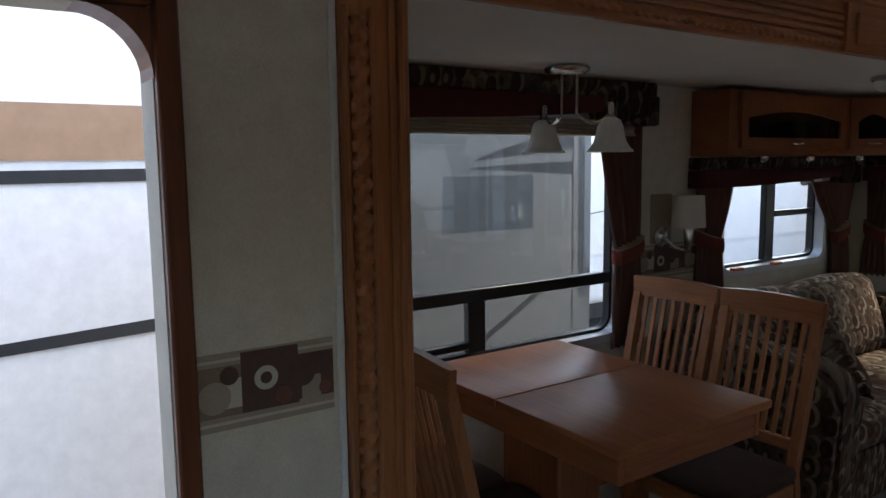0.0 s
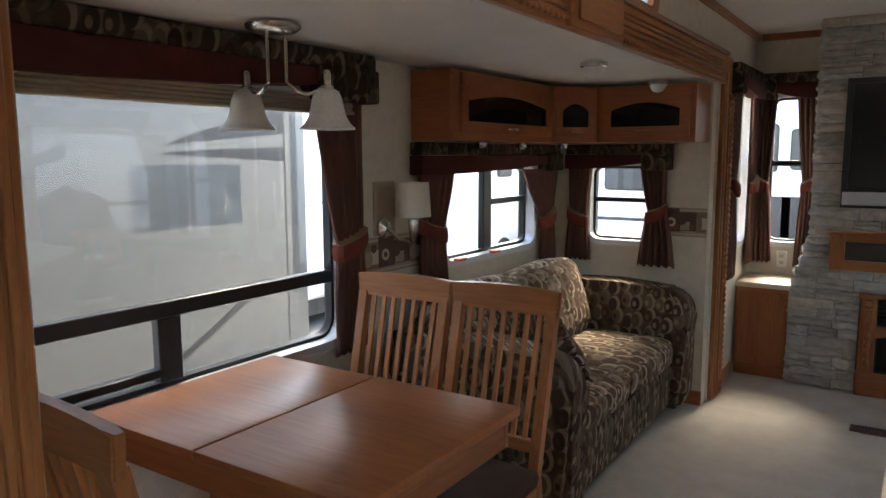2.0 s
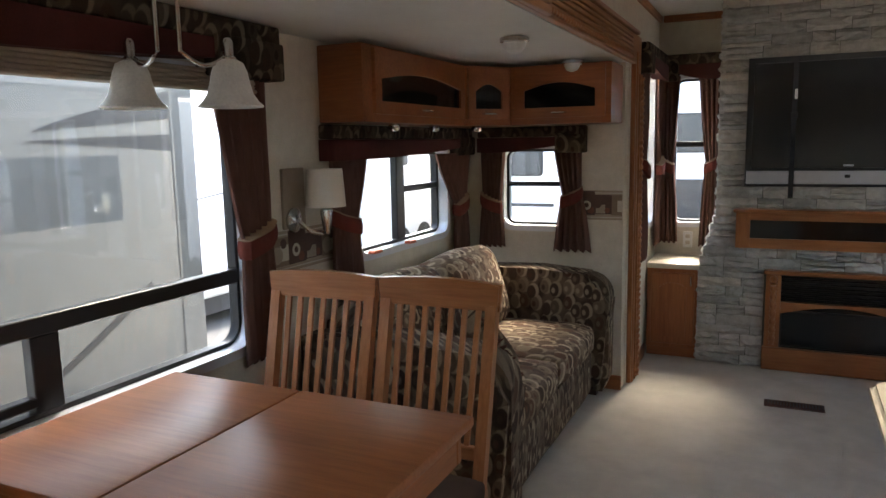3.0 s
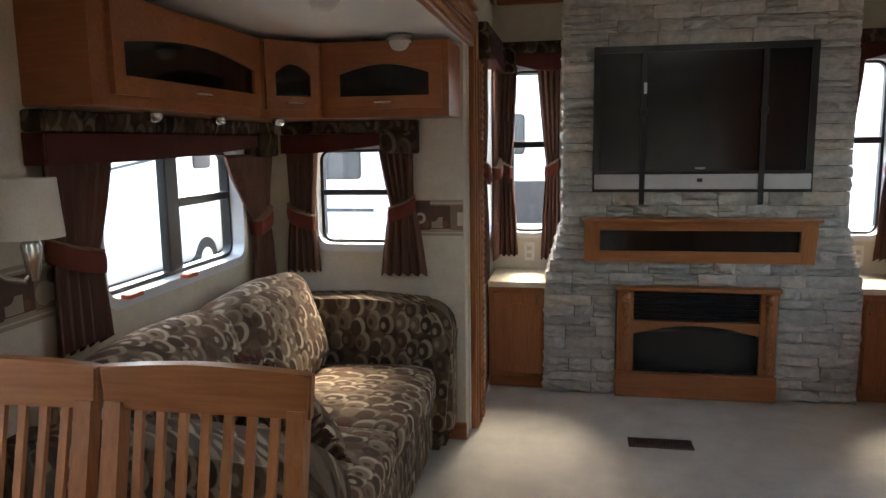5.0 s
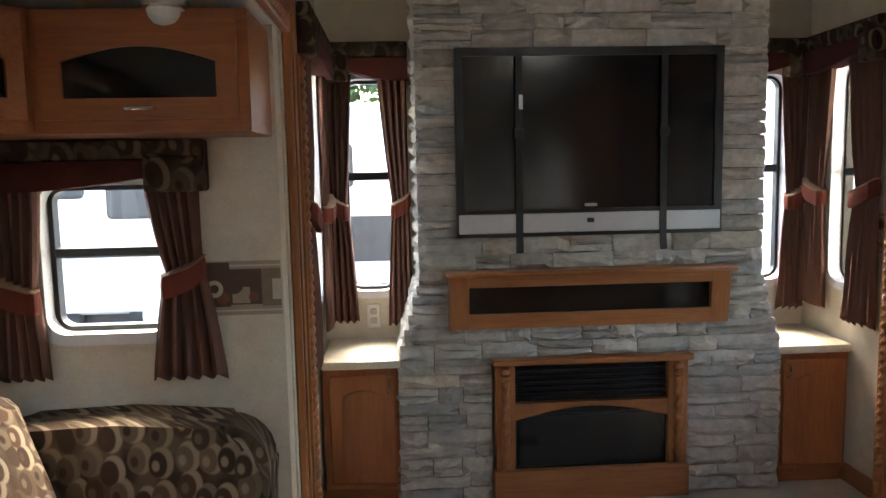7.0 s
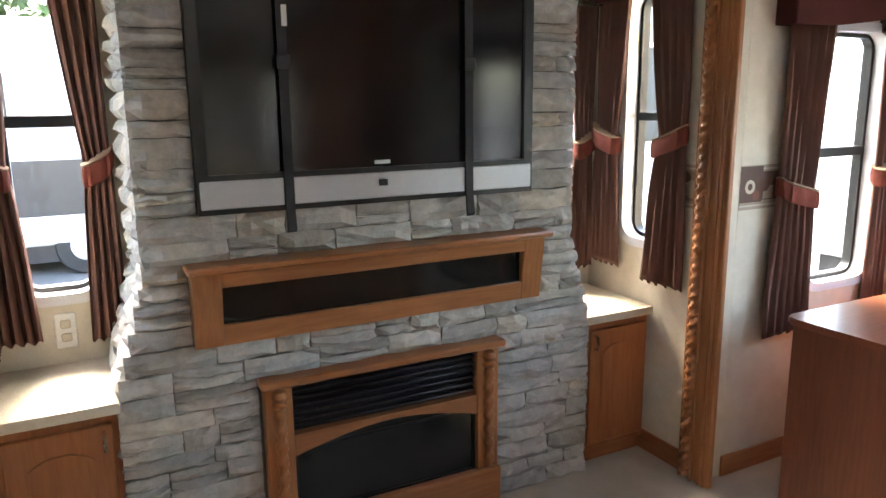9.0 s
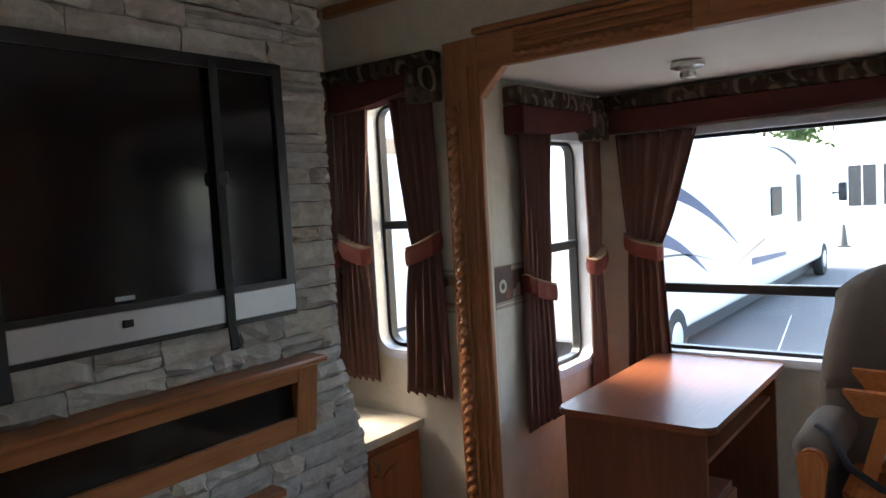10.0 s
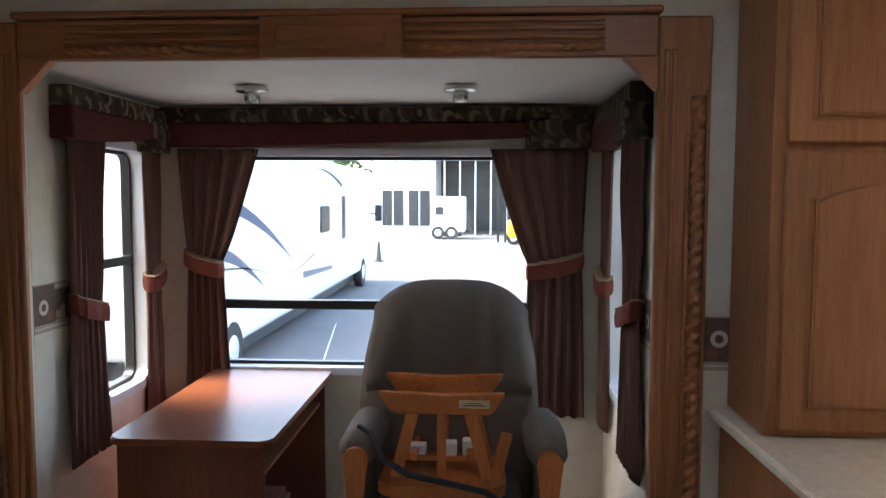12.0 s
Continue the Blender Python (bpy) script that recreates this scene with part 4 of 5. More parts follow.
def dome_light(x, y, z, dome=True):
    d = thing("dome_light", (x, y, z), "small nickel ceiling light with a frosted glass dome" if dome else "small nickel swivel spot on the ceiling", "ceiling lamp", "ceiling lights")
    part("ring", lathe([(.05, z - .001), (.062, z - .006), (.062, z - .022), (.05, z - .026)], (x, y, 0), n=24), M_nickel, d)
    if dome:
        part("dome", lathe([(.049, z - .0262), (.046, z - .045), (.034, z - .062), (.015, z - .071), (.004, z - .072)], (x, y, 0), n=20), M_shade, d, "frosted glass dome")
    else:
        part("spot", lathe([(.028, z - .0262), (.03, z - .05), (.024, z - .062), (.012, z - .064)], (x, y, 0), n=16), M_nickel, d)


dome_light(-1.45, 3.42, 1.95)
dome_light(-1.45, 4.40, 1.95)
dome_light(1.72, 4.56, 2.0, False)
dome_light(1.72, 3.76, 2.0, False)

# wall sconce
sc = thing("wall_sconce", (-2.2, 2.98, 1.2), "nickel wall sconce with a linen drum shade", "wall lamp")
part("back_plate", bx(-2.219, -2.205, 2.78, 2.93, 1.175, 1.42, bevel=.004), M_tan, sc)
part("rosette", lathe([(.05, -2.2045), (.05, -2.195), (.03, -2.185), (.015, -2.18)], (0, 2.84, 1.21), 'x', 20), M_nickel, sc)
part("arm", tube([(-2.185, 2.84, 1.21), (-2.13, 2.86, 1.16), (-2.10, 2.89, 1.15), (-2.09, 2.91, 1.18), (-2.09, 2.91, 1.25)], .009), M_nickel, sc)
part("candle_cup", lathe([(.012, 1.15), (.02, 1.19), (.026, 1.24), (.02, 1.26)], (-2.09, 2.91, 0), n=16), M_nickel, sc)
part("shade", lathe([(.082, 1.262), (.072, 1.415), (.070, 1.415), (.08, 1.262)], (-2.09, 2.91, 0), n=28), M_lampshade, sc, "cream linen drum shade")


# ---- overhead cabinets ----
def cabinet_door(parent, p, q, z0, z1, out):
    """A framed door between plan points p and q with an arched smoked-glass light, facing `out`."""
    p, q, out = Vector((*p, 0)), Vector((*q, 0)), Vector((*out, 0)).normalized()
    d = (q - p)
    L = d.length
    d.normalize()
    n = 12
    fr = .055 if L > .35 else .045
    zi0, zi1 = z0 + .055, z1 - .125

    def at(u, z, w):
        return p + d * u + Vector((0, 0, z)) + out * w
    inner = [(fr, zi0), (L - fr, zi0)] + [(L - fr - (L - 2 * fr) * k / n, zi1 + .04 * math.sin(math.pi * k / n)) for k in range(n + 1)]
    m = len(inner)
    outer = []
    for u, z in inner:
        outer.append((u, z))
    outer = [(0, z0), (L, z0)] + [(L - L * k / n, z1) for k in range(n + 1)]
    bm = B()
    rows = [[bm.verts.new(at(u, z, w)) for u, z in pts] for pts, w in ((outer, .001), (outer, .018), (inner, .018), (inner, .004))]
    for a, b in zip(rows, rows[1:]):
        for k in range(m):
            bm.faces.new((a[k], a[(k + 1) % m], b[(k + 1) % m], b[k]))
    dr = part("door", bm, M_cherry[0], parent, soft=False)
    bm = B()
    bm.faces.new([bm.verts.new(at(u, z, .006)) for u, z in inner])
    part("glass", bm, M_darkglass, dr, "smoked glass light", soft=False)
    c = L / 2
    part("handle", tube([at(c - .04, z0 + .027, .018), at(c - .035, z0 + .027, .034), at(c, z0 + .027, .038), at(c + .035, z0 + .027, .034), at(c + .04, z0 + .027, .018)], .005), M_nickel, dr, "nickel bow pull")


for nm, foot, door, out in (
        ("long", [(-2.218, 3.08), (-2.0, 3.08), (-2.0, 4.168), (-2.218, 4.168)], ((-2.0, 3.16), (-2.0, 4.14)), (1, 0)),
        ("corner", [(-2.218, 4.17), (-2.0, 4.17), (-1.81, 4.40), (-1.81, 4.718), (-2.218, 4.718)], ((-1.988, 4.186), (-1.824, 4.384)), (.77, -.64)),
        ("end", [(-1.808, 4.40), (-1.24, 4.40), (-1.24, 4.718), (-1.808, 4.718)], ((-1.78, 4.40), (-1.27, 4.40)), (0, -1))):
    c = thing("overhead_cabinet", (foot[0][0], foot[0][1], 1.6), "cherry overhead cabinet with an arched smoked-glass door", "cabinet", "overhead cabinets")
    part("body", poly(foot, 'z', 1.605, 1.93, bevel=.003), M_cherry[0], c)
    cabinet_door(c, *door, 1.64, 1.915, out)
for x, y in ((-2.08, 3.95), (-1.98, 4.3), (-2.08, 3.5)):
    solo("puck_light", lathe([(.028, 1.604), (.03, 1.59), (.022, 1.575), (.012, 1.57)], (x, y, 0), n=14), M_nickel, "small nickel spot under the overhead cabinet", "lamp", group="puck lights")

# ---- sofa ----
so = thing("sofa", (-1.75, 3.75, 0), "sofa bed upholstered in brown cloth with cream ovals", "sofa")
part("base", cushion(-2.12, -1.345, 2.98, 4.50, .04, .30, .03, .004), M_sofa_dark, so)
for a, b in ((2.985, 3.735), (3.74, 4.495)):
    part("seat_cushion", cushion(-2.0, -1.325, a, b, .295, .47, .055, .018), M_sofa, so)
    bm = cushion(-.13, .13, a, b, 0, .47, .085, .03)
    bmesh.ops.transform(bm, matrix=pose(-1.93, 0, .43, 0, -17, 0), verts=bm.verts[:])
    part("back_cushion", bm, M_sofa, so)
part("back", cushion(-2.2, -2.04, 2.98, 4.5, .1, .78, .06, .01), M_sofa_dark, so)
for a, b in ((2.78, 2.98), (4.50, 4.70)):
    out = [(-2.18, .04), (-1.30, .04), (-1.265, .12), (-1.26, .58)] + [(-1.40 + .14 * math.cos(radians(t)), .60 + .14 * math.sin(radians(t))) for t in range(10, 91, 16)] + [(-1.7, .765), (-2.0, .755), (-2.18, .73)]
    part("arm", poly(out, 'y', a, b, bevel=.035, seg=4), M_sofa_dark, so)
for y in (2.86, 4.6):
    part("foot", bx(-1.40, -1.34, y - .03, y + .03, 0, .045), M_brown, so)


def throw_pillow(x, y, z, rot, s=.20):
    bm = B()
    n = 14
    sides = []
    for sgn in (1, -1):
        grid = [[None] * (n + 1) for _ in range(n + 1)]
        for i in range(n + 1):
            for j in range(n + 1):
                u, w = -1 + 2 * i / n, -1 + 2 * j / n
                t = max(0, (1 - u ** 4) * (1 - w ** 4)) ** .6
                p = Vector((u * s * (1 - .06 * (1 - w * w)), w * s * (1 - .06 * (1 - u * u)), sgn * .075 * t + .01 * noise.noise((u * 2, w * 2, sgn))))
                grid[i][j] = bm.verts.new(p)
        for i in range(n):
            for j in range(n):
                bm.faces.new((grid[i][j], grid[i + 1][j], grid[i + 1][j + 1], grid[i][j + 1]))
    bmesh.ops.remove_doubles(bm, verts=bm.verts[:], dist=.0005)
    p = thing("throw_pillow", (x, y, z), "oval-patterned throw pillow with rust fringe on the sofa", "pillow")
    m = Matrix.Translation((x, y, z)) @ rot
    bmesh.ops.transform(bm, matrix=m, verts=bm.verts[:])
    part("cover", bm, M_sofa, p)
    fr = B()
    rnd = random.Random(4)
    for e in range(4):
        for k in range(30):
            u = -1 + 2 * (k + rnd.random()) / 30
            a = [(u, 1), (u, -1), (1, u), (-1, u)][e]
            p0 = Vector((a[0] * s * .98, a[1] * s * .98, 0))
            d = Vector((a[0] if e > 1 else rnd.uniform(-.4, .4), a[1] if e < 2 else rnd.uniform(-.4, .4), rnd.uniform(-.5, .5)))
            tube([m @ p0, m @ (p0 + d * .018), m @ (p0 + d * .034 + Vector((0, 0, rnd.uniform(-.01, .01))))], [.006, .005, .003], 5, fr)
    part("fringe", fr, M_rust, p, "rust-coloured fringe", kind="stuff")


throw_pillow(-1.66, 3.50, .60, pose(0, 0, 0, -30, 55, 15), .215)
solo("window_tag", bx(-2.20, -2.165, 3.42, 3.50, .985, .999), M_orange, "orange plastic tag on the window sill", "tag", group="window tags")
solo("window_tag", bx(-2.20, -2.165, 3.80, 3.87, .985, .999), M_orange, "orange plastic tag on the window sill", "tag", group="window tags")

# ---- lounge slide-out ----
dk = thing("writing_desk", (1.8, 4.65, 0), "dark walnut laminate desk with a drawer pedestal and rounded top", "desk")
part("top", poly(rounded(1.285, 2.305, 4.375, 4.94, .04), 'z', .735, .76, bevel=.005), M_desk[0], dk)
part("side_panel", bx(1.315, 1.335, 4.41, 4.92, 0, .7345, bevel=.002), M_desk[1], dk)
part("side_panel", bx(2.26, 2.28, 4.41, 4.92, 0, .7345, bevel=.002), M_desk[1], dk)
part("back_panel", bx(1.336, 2.259, 4.90, 4.918, .12, .734), M_desk[0], dk)
part("keyboard_shelf", bx(1.336, 2.259, 4.43, 4.89, .60, .616), M_desk[0], dk)
pd = part("pedestal", bx(1.34, 1.70, 4.44, 4.89, .04, .44, bevel=.003), M_desk[1], dk)
for z0, z1 in ((.06, .24), (.25, .42)):
    dd = part("drawer", bx(1.352, 1.688, 4.420, 4.4395, z0, z1, bevel=.003), M_desk[0], dk)
    z = (z0 + z1) / 2 + .02
    part("handle", tube([(1.46, 4.42, z), (1.465, 4.395, z), (1.52, 4.39, z - .008), (1.575, 4.395, z), (1.58, 4.42, z)], .005), M_nickel, dd, "bright bow pull")


def glider():
    g = thing("glider_chair", (1.7, 3.77, 0), "taupe upholstered glider rocker with honey wood arms", "armchair")
    yc = 3.77
    bm = B()
    # curved backrest: grid with a domed head and a pillow swell
    n, m = 30, 48
    sides = {}
    for sg in (1, -1):
        grid = []
        for j in range(m + 1):
            f = j / m
            row = []
            for i in range(n + 1):
                u = -1 + 2 * i / n
                hw = .312 + .035 * math.sin(math.pi * min(1, f * 1.1))
                head = 1 - .13 * abs(u) ** 3.4 * max(0, (f - .3) / .7)
                z = .42 + (.82 * f) * head
                x = 1.66 + .27 * f - .06 * abs(u) ** 3
                rim = max(0, (1 - abs(u) ** 5)) * max(0, 1 - abs(2 * f - 1) ** 8)
                swell = .09 * rim ** .6
                if sg > 0:
                    seam = .52 - .06 * (1 - u * u)
                    swell += .045 * max(0, 1 - ((f - .74) / .22) ** 2) * (1 - abs(u) ** 3) - .04 * math.exp(-((f - seam) / .022) ** 2) * (1 - u ** 6)
                    swell -= .012 * math.exp(-((abs(u) - .5) / .05) ** 2) * (f > .55)
                row.append(bm.verts.new((x - sg * swell, yc + .03 + u * hw, z)))
            grid.append(row)
        for a, b in zip(grid, grid[1:]):
            for i in range(n):
                bm.faces.new((a[i], a[i + 1], b[i + 1], b[i]))
    bmesh.ops.remove_doubles(bm, verts=bm.verts[:], dist=.002)
    part("backrest", bm, M_grey, g, "taupe padded backrest with stitched headrest")
    part("seat_cushion", cushion(1.28, 1.74, yc - .235, yc + .255, .45, .563, .05, .006), M_grey, g)
    part("front_apron", cushion(1.20, 1.50, yc - .36, yc + .36, .37, .485, .057, .01), M_grey, g)
    for s in (-1, 1):
        y = yc + s * .325
        part("arm_pad", cushion(1.33, 1.76, y - .066, y + .066, .655, .765, .052, .01), M_grey, g, "taupe arm pad")
        pts = [(y - .022, .46), (y + .022, .46), (y + .036, .64)] + [(y + .044 * math.cos(radians(a)), .695 + .044 * math.sin(radians(a))) for a in range(0, 181, 20)] + [(y - .036, .64)]
        part("arm_front", poly(pts, 'x', 1.29, 1.33, bevel=.008), M_yellowwood[1], g, "varnished honey wood arm front")
        part("arm_side", cushion(1.34, 1.72, y - .03, y + .03, .36, .67, .025, .005), M_grey, g)
        part("runner", bx(1.30, 1.85, yc + s * .28 - .025, yc + s * .28 + .025, .0, .05, bevel=.01), M_yellowwood[0], g)
        for x in (1.38, 1.75):
            part("upright", bx(x - .02, x + .02, yc + s * .28 - .015, yc + s * .28 + .015, .0505, .33, bevel=.004), M_yellowwood[1], g)
        part("swing_link", bar((1.32, yc + s * .235, .08), (1.36, yc + s * .235, .34), .008, .02), M_black, g)
    part("stretcher", bx(1.34, 1.38, yc - .25, yc + .25, .10, .16, bevel=.006), M_yellowwood[0], g)
    part("stretcher", bx(1.72, 1.76, yc - .25, yc + .25, .10, .16, bevel=.006), M_yellowwood[0], g)
    return g


glider()

# upturned glider ottoman strapped on the seat
YO = 3.81
ot = thing("upturned_ottoman", (1.5, YO, .565), "varnished wooden glider ottoman lying upturned on the chair seat", "footstool")
part("base_board", poly(rounded(1.315, 1.66, YO - .222, YO + .215, .05), 'z', .566, .606, bevel=.008), M_yellowwood[0], ot)
for x, top in ((1.41, .905), (1.60, .925)):
    prof = [(YO - .165, top - .075), (YO + .165, top - .075), (YO + .18, top - .06), (YO + .215, top - .012), (YO + .215, top), (YO + .1, top - .004), (YO, top - .009), (YO - .1, top - .004), (YO - .215, top), (YO - .215, top - .012), (YO - .18, top - .06)]
    part("runner", poly(prof, 'x', x - .018, x + .018, bevel=.006), M_yellowwood[0], ot)
    for a, b in ((-.16, -.10), (0, 0), (.16, .10)):
        part("upright", bar((x, YO + a, .604), (x, YO + b, top - .072), .042 if a else .032, .024), M_yellowwood[1], ot)
for a in (-1, 1):
    part("cross_rail", bx(1.42, 1.60, YO + a * .10 - .015, YO + a * .10 + .015, .655, .685, bevel=.004), M_yellowwood[0], ot)
part("shelf_slat", bx(1.48, 1.53, YO - .15, YO + .15, .634, .6545, bevel=.004), M_yellowwood[0], ot)
part("locking_paddle", bar((1.44, YO - .19, .606), (1.42, YO - .225, .76), .04, .022), M_yellowwood[1], ot)
part("maker_label", bx(1.3905, 1.3918, YO - .165, YO - .06, .855, .883, bevel=.0006), M_label, ot, "small brass-coloured label")
for z0, z1, y0, y1 in ((.863, .867, YO - .15, YO - .075), (.871, .8735, YO - .135, YO - .09)):
    part("label_line", bx(1.3896, 1.3903, y0, y1, z0, z1), M_brown, ot)
for k, y in enumerate((YO + .09, YO - .02, YO - .1)):
    solo("hardware_packet", bx(1.48, 1.53, y - .03, y + .03, .655, .69 + .01 * k, bevel=.004), M_white, "small white packet of hardware in the ottoman", "packet", group="hardware packets")
path = [(1.42, 4.10, .775), (1.37, 4.05, .765), (1.31, 4.0, .70), (1.30, 3.92, .655), (1.30, 3.8, .63), (1.30, 3.66, .60), (1.28, 3.56, .55), (1.27, 3.50, .475)]
solo("webbing_strap", tube(path, .011, 6), M_strap, "black webbing strap lashing the ottoman to the chair", "strap")

# ---- kitchen ----
kc = thing("kitchen_counter", (.5, 1.9, 0), "kitchen peninsula with a beige laminate top and oak sides", "kitchen counter")
foot = [(1.212, 2.97), (.36, 2.95), (-.20, 2.33), (-.225, 1.10), (-.16, .98), (-.02, .93), (.6, .93), (1.212, .93)]
inset = [(1.212, 2.93), (.38, 2.91), (-.155, 2.31), (-.18, 1.12), (-.13, 1.02), (0, .97), (.6, .97), (1.212, .97)]
part("worktop", poly(foot, 'z', .892, .93, bevel=.012, seg=3), M_counter, kc, "beige laminate worktop")
part("body", poly(inset, 'z', 0, .8915), M_oak[2], kc, "oak cabinet sides")

uc = thing("kitchen_hutch", (1.08, 2.2, .93), "tall oak kitchen cabinet with arched raised-panel doors", "cabinet")
part("body", bx(.925, 1.215, 1.0, 2.91, .932, 2.33, bevel=.003), M_oak[2], uc)
for y0, y1 in ((2.20, 2.88), (1.50, 2.18), (1.02, 1.48)):
    for z0, z1, arch in ((.95, 1.70, True), (1.72, 2.30, False)):
        dr = part("door", bx(.907, .9245, y0, y1, z0, z1, bevel=.006), M_oak[2], uc)
        a, b = y0 + .075, y1 - .075
        top = z1 - .13 if arch else z1 - .07
        pp = [(a, z0 + .07), (b, z0 + .07), (b, top)] + ([(b - (b - a) * k / 12, top + .05 * math.sin(math.pi * k / 12)) for k in range(1, 12)] if arch else []) + [(a, top)]
        part("raised_panel", poly(pp, 'x', .896, .9065, bevel=.008, seg=2), M_oak[2], dr)
        part("groove", ring('x', .9045, .9066, [(a - .012, z0 + .058), (b + .012, z0 + .058), (b + .012, top + .004), (a - .012, top + .004)], [(a - .004, z0 + .066), (b + .004, z0 + .066), (b + .004, top), (a - .004, top)]), M_cherry[2], dr)

# ---- outside ----
GZ = -.95
solo("ground", bx(-400, 400, -400, 400, GZ - .2, GZ), M_asphalt, "grey asphalt dealer yard", "ground", "structure")
for k in range(5):
    solo("parking_line", bx(8.6, 8.72, -20 + k * 5.2, -15.5 + k * 5.2, GZ + .002, GZ + .006), M_paint, "painted white parking line on asphalt", "road marking", "structure")
solo("parking_line", poly([(6.2, 5.6), (6.35, 5.6), (13.3, 6.6), (13.15, 6.6)], 'z', GZ + .002, GZ + .007), M_paint, "painted white parking line on asphalt", "road marking", "structure")


def wheel(parent, x, y, axis, r=.42):
    w = part("wheel", lathe([(r * .55, -.11), (r * .95, -.11), (r, -.07), (r, .07), (r * .95, .11), (r * .55, .11)], (x, y, GZ + r), axis, 24), M_tyre, parent)
    part("rim", lathe([(r * .2, -.125), (r * .5, -.115), (r * .54, -.10), (r * .54, .10), (r * .5, .115), (r * .2, .125)], (x, y, GZ + r), axis, 20), M_alu, w)


def trailer(name, x0, x1, y0, y1, z1, side, label, wins=(), stripes=(), wheels=(), body=None):
    """A parked camper: body shell, belt stripes and windows on the face that is seen. side: 'x-', 'x+', 'y-'."""
    t = thing(name, ((x0 + x1) / 2, (y0 + y1) / 2, GZ), label, "camper", "parked campers")
    part("body", bx(x0, x1, y0, y1, GZ + .45, z1, bevel=.14, seg=4), body or M_rvwhite, t)
    part("chassis", bx(x0 + .25, x1 - .25, y0 + .25, y1 - .25, GZ + .18, GZ + .449), M_rvdark, t)
    face = {'x-': x0, 'x+': x1, 'y-': y0}[side]
    sg = 1 if side == 'x+' else -1
    ax = side[0]

    def on(pts, d, m, nm, par=t):
        return part(nm, poly(pts, ax, *sorted((face + sg * .001, face + sg * d))), m, par, soft=False)
    for pts, m in stripes:
        on(pts, .006, m, "decal")
    for u0, u1, z0, z2 in wins:
        f = on(rounded(u0, u1, z0, z2, .08), .02, M_black, "window")
        part("pane", poly(rounded(u0 + .04, u1 - .04, z0 + .04, z2 - .04, .06), ax, *sorted((face + sg * .021, face + sg * .026))), M_tint, f, soft=False)
    for px, py in wheels:
        wheel(t, px, py, 'x' if ax == 'x' else 'y')
    return t


def swoosh(u0, u1, za, zb, w, n=10, bow=.0):
    up = [(u0 + (u1 - u0) * k / n, za + (zb - za) * k / n + bow * math.sin(math.pi * k / n) + w * (k / n) ** .8) for k in range(n + 1)]
    lo = [(u0 + (u1 - u0) * k / n, za + (zb - za) * k / n + bow * math.sin(math.pi * k / n)) for k in range(n, 0, -1)]
    return up + lo


# neighbour close beside the dinette: white shell with a grey gelcoat section
nb = trailer("neighbour_camper", -6.2, -3.62, -9, 3.86, 2.95, 'x+', "white and grey travel trailer parked close alongside",
             stripes=[([(1.15, GZ + .7), (3.612, GZ + .7), (3.612, 2.55), (1.15, 2.55)], M_rvgrey), ([(3.613, GZ + .7), (3.624, GZ + .7), (3.624, 2.55), (3.613, 2.55)], M_rvdark), ([(3.625, GZ + .7), (3.80, GZ + .7), (3.80, 2.55), (3.625, 2.55)], M_rvgrey)], wheels=[(-3.75, -1.5), (-3.75, -2.5)])


def decal(pts, m, d0=.007, d1=.010):
    part("decal", poly(pts, 'x', -3.62 + d0, -3.62 + d1), m, nb, soft=False)


decal([(-3, 1.62), (1.14, 1.62), (1.14, 1.88), (-3, 1.88)], M_rvtan)
decal([(-3, 1.50), (1.14, 1.52), (1.14, 1.58), (-3, 1.56)], M_rvdark)
decal([(-3, .62), (1.14, .78), (1.14, .85), (-3, .64)], M_rvdark)
decal(swoosh(2.75, 3.62, 1.60, 1.68, .16), M_rvdark)
decal(swoosh(2.70, 3.62, 1.55, 1.50, .09), M_rvdark)
decal(swoosh(1.6, 3.4, .05, .72, .05, bow=-.12), M_rvdark)

# campers seen through the sofa windows
trailer("white_camper", -9.6, -7.2, 6.2, 17, 2.4, 'x+', "white fifth-wheel trailer with thin grey stripes", wins=[(12.9, 13.5, 1.1, 1.8)],
        stripes=[(swoosh(6.6, 12, .75, 1.3, .05), M_rvdark), ([(6.4, .2), (15, .2), (15, .26), (6.4, .26)], M_alu)], wheels=[(-7.3, 13.2), (-7.3, 14.2)])
trailer("white_camper", -6.4, -3.9, 13, 22, 2.5, 'y-', "white motorhome parked nose on", wins=[(-6.0, -5.3, 1.2, 2.0), (-5.0, -4.2, .9, 1.9)],
        stripes=[([(-6.3, .35), (-4, .35), (-4, .41), (-6.3, .41)], M_rvdark)], wheels=[(-5.9, 13.15), (-4.4, 13.15)])
trailer("white_camper", -3.2, -.4, 15, 23, 2.7, 'y-', "white fifth-wheel front with dark windows", wins=[(-2.9, -2.4, 1.2, 2.1), (-2.2, -1.6, 1.25, 2.0)],
        stripes=[([(-3.1, -.05), (-.5, -.05), (-.5, .75), (-3.1, .75)], M_rvdark), ([(-2.3, -.3), (-2.15, -.3), (-2.15, 2.4), (-2.3, 2.4)], M_rvwhite)], wheels=[(-2.9, 15.15), (-.8, 15.15)])
trailer("white_camper", .4, 3.0, 13, 21, 2.5, 'y-', "white camper rear with thin stripes", wins=[(1.6, 2.3, .9, 1.6)],
        stripes=[([(.5, 1.8), (2.9, 1.8), (2.9, 1.86), (.5, 1.86)], M_rvdark), ([(.5, .3), (2.9, .3), (2.9, .36), (.5, .36)], M_rvdark)], wheels=[(.8, 13.15), (2.6, 13.15)])

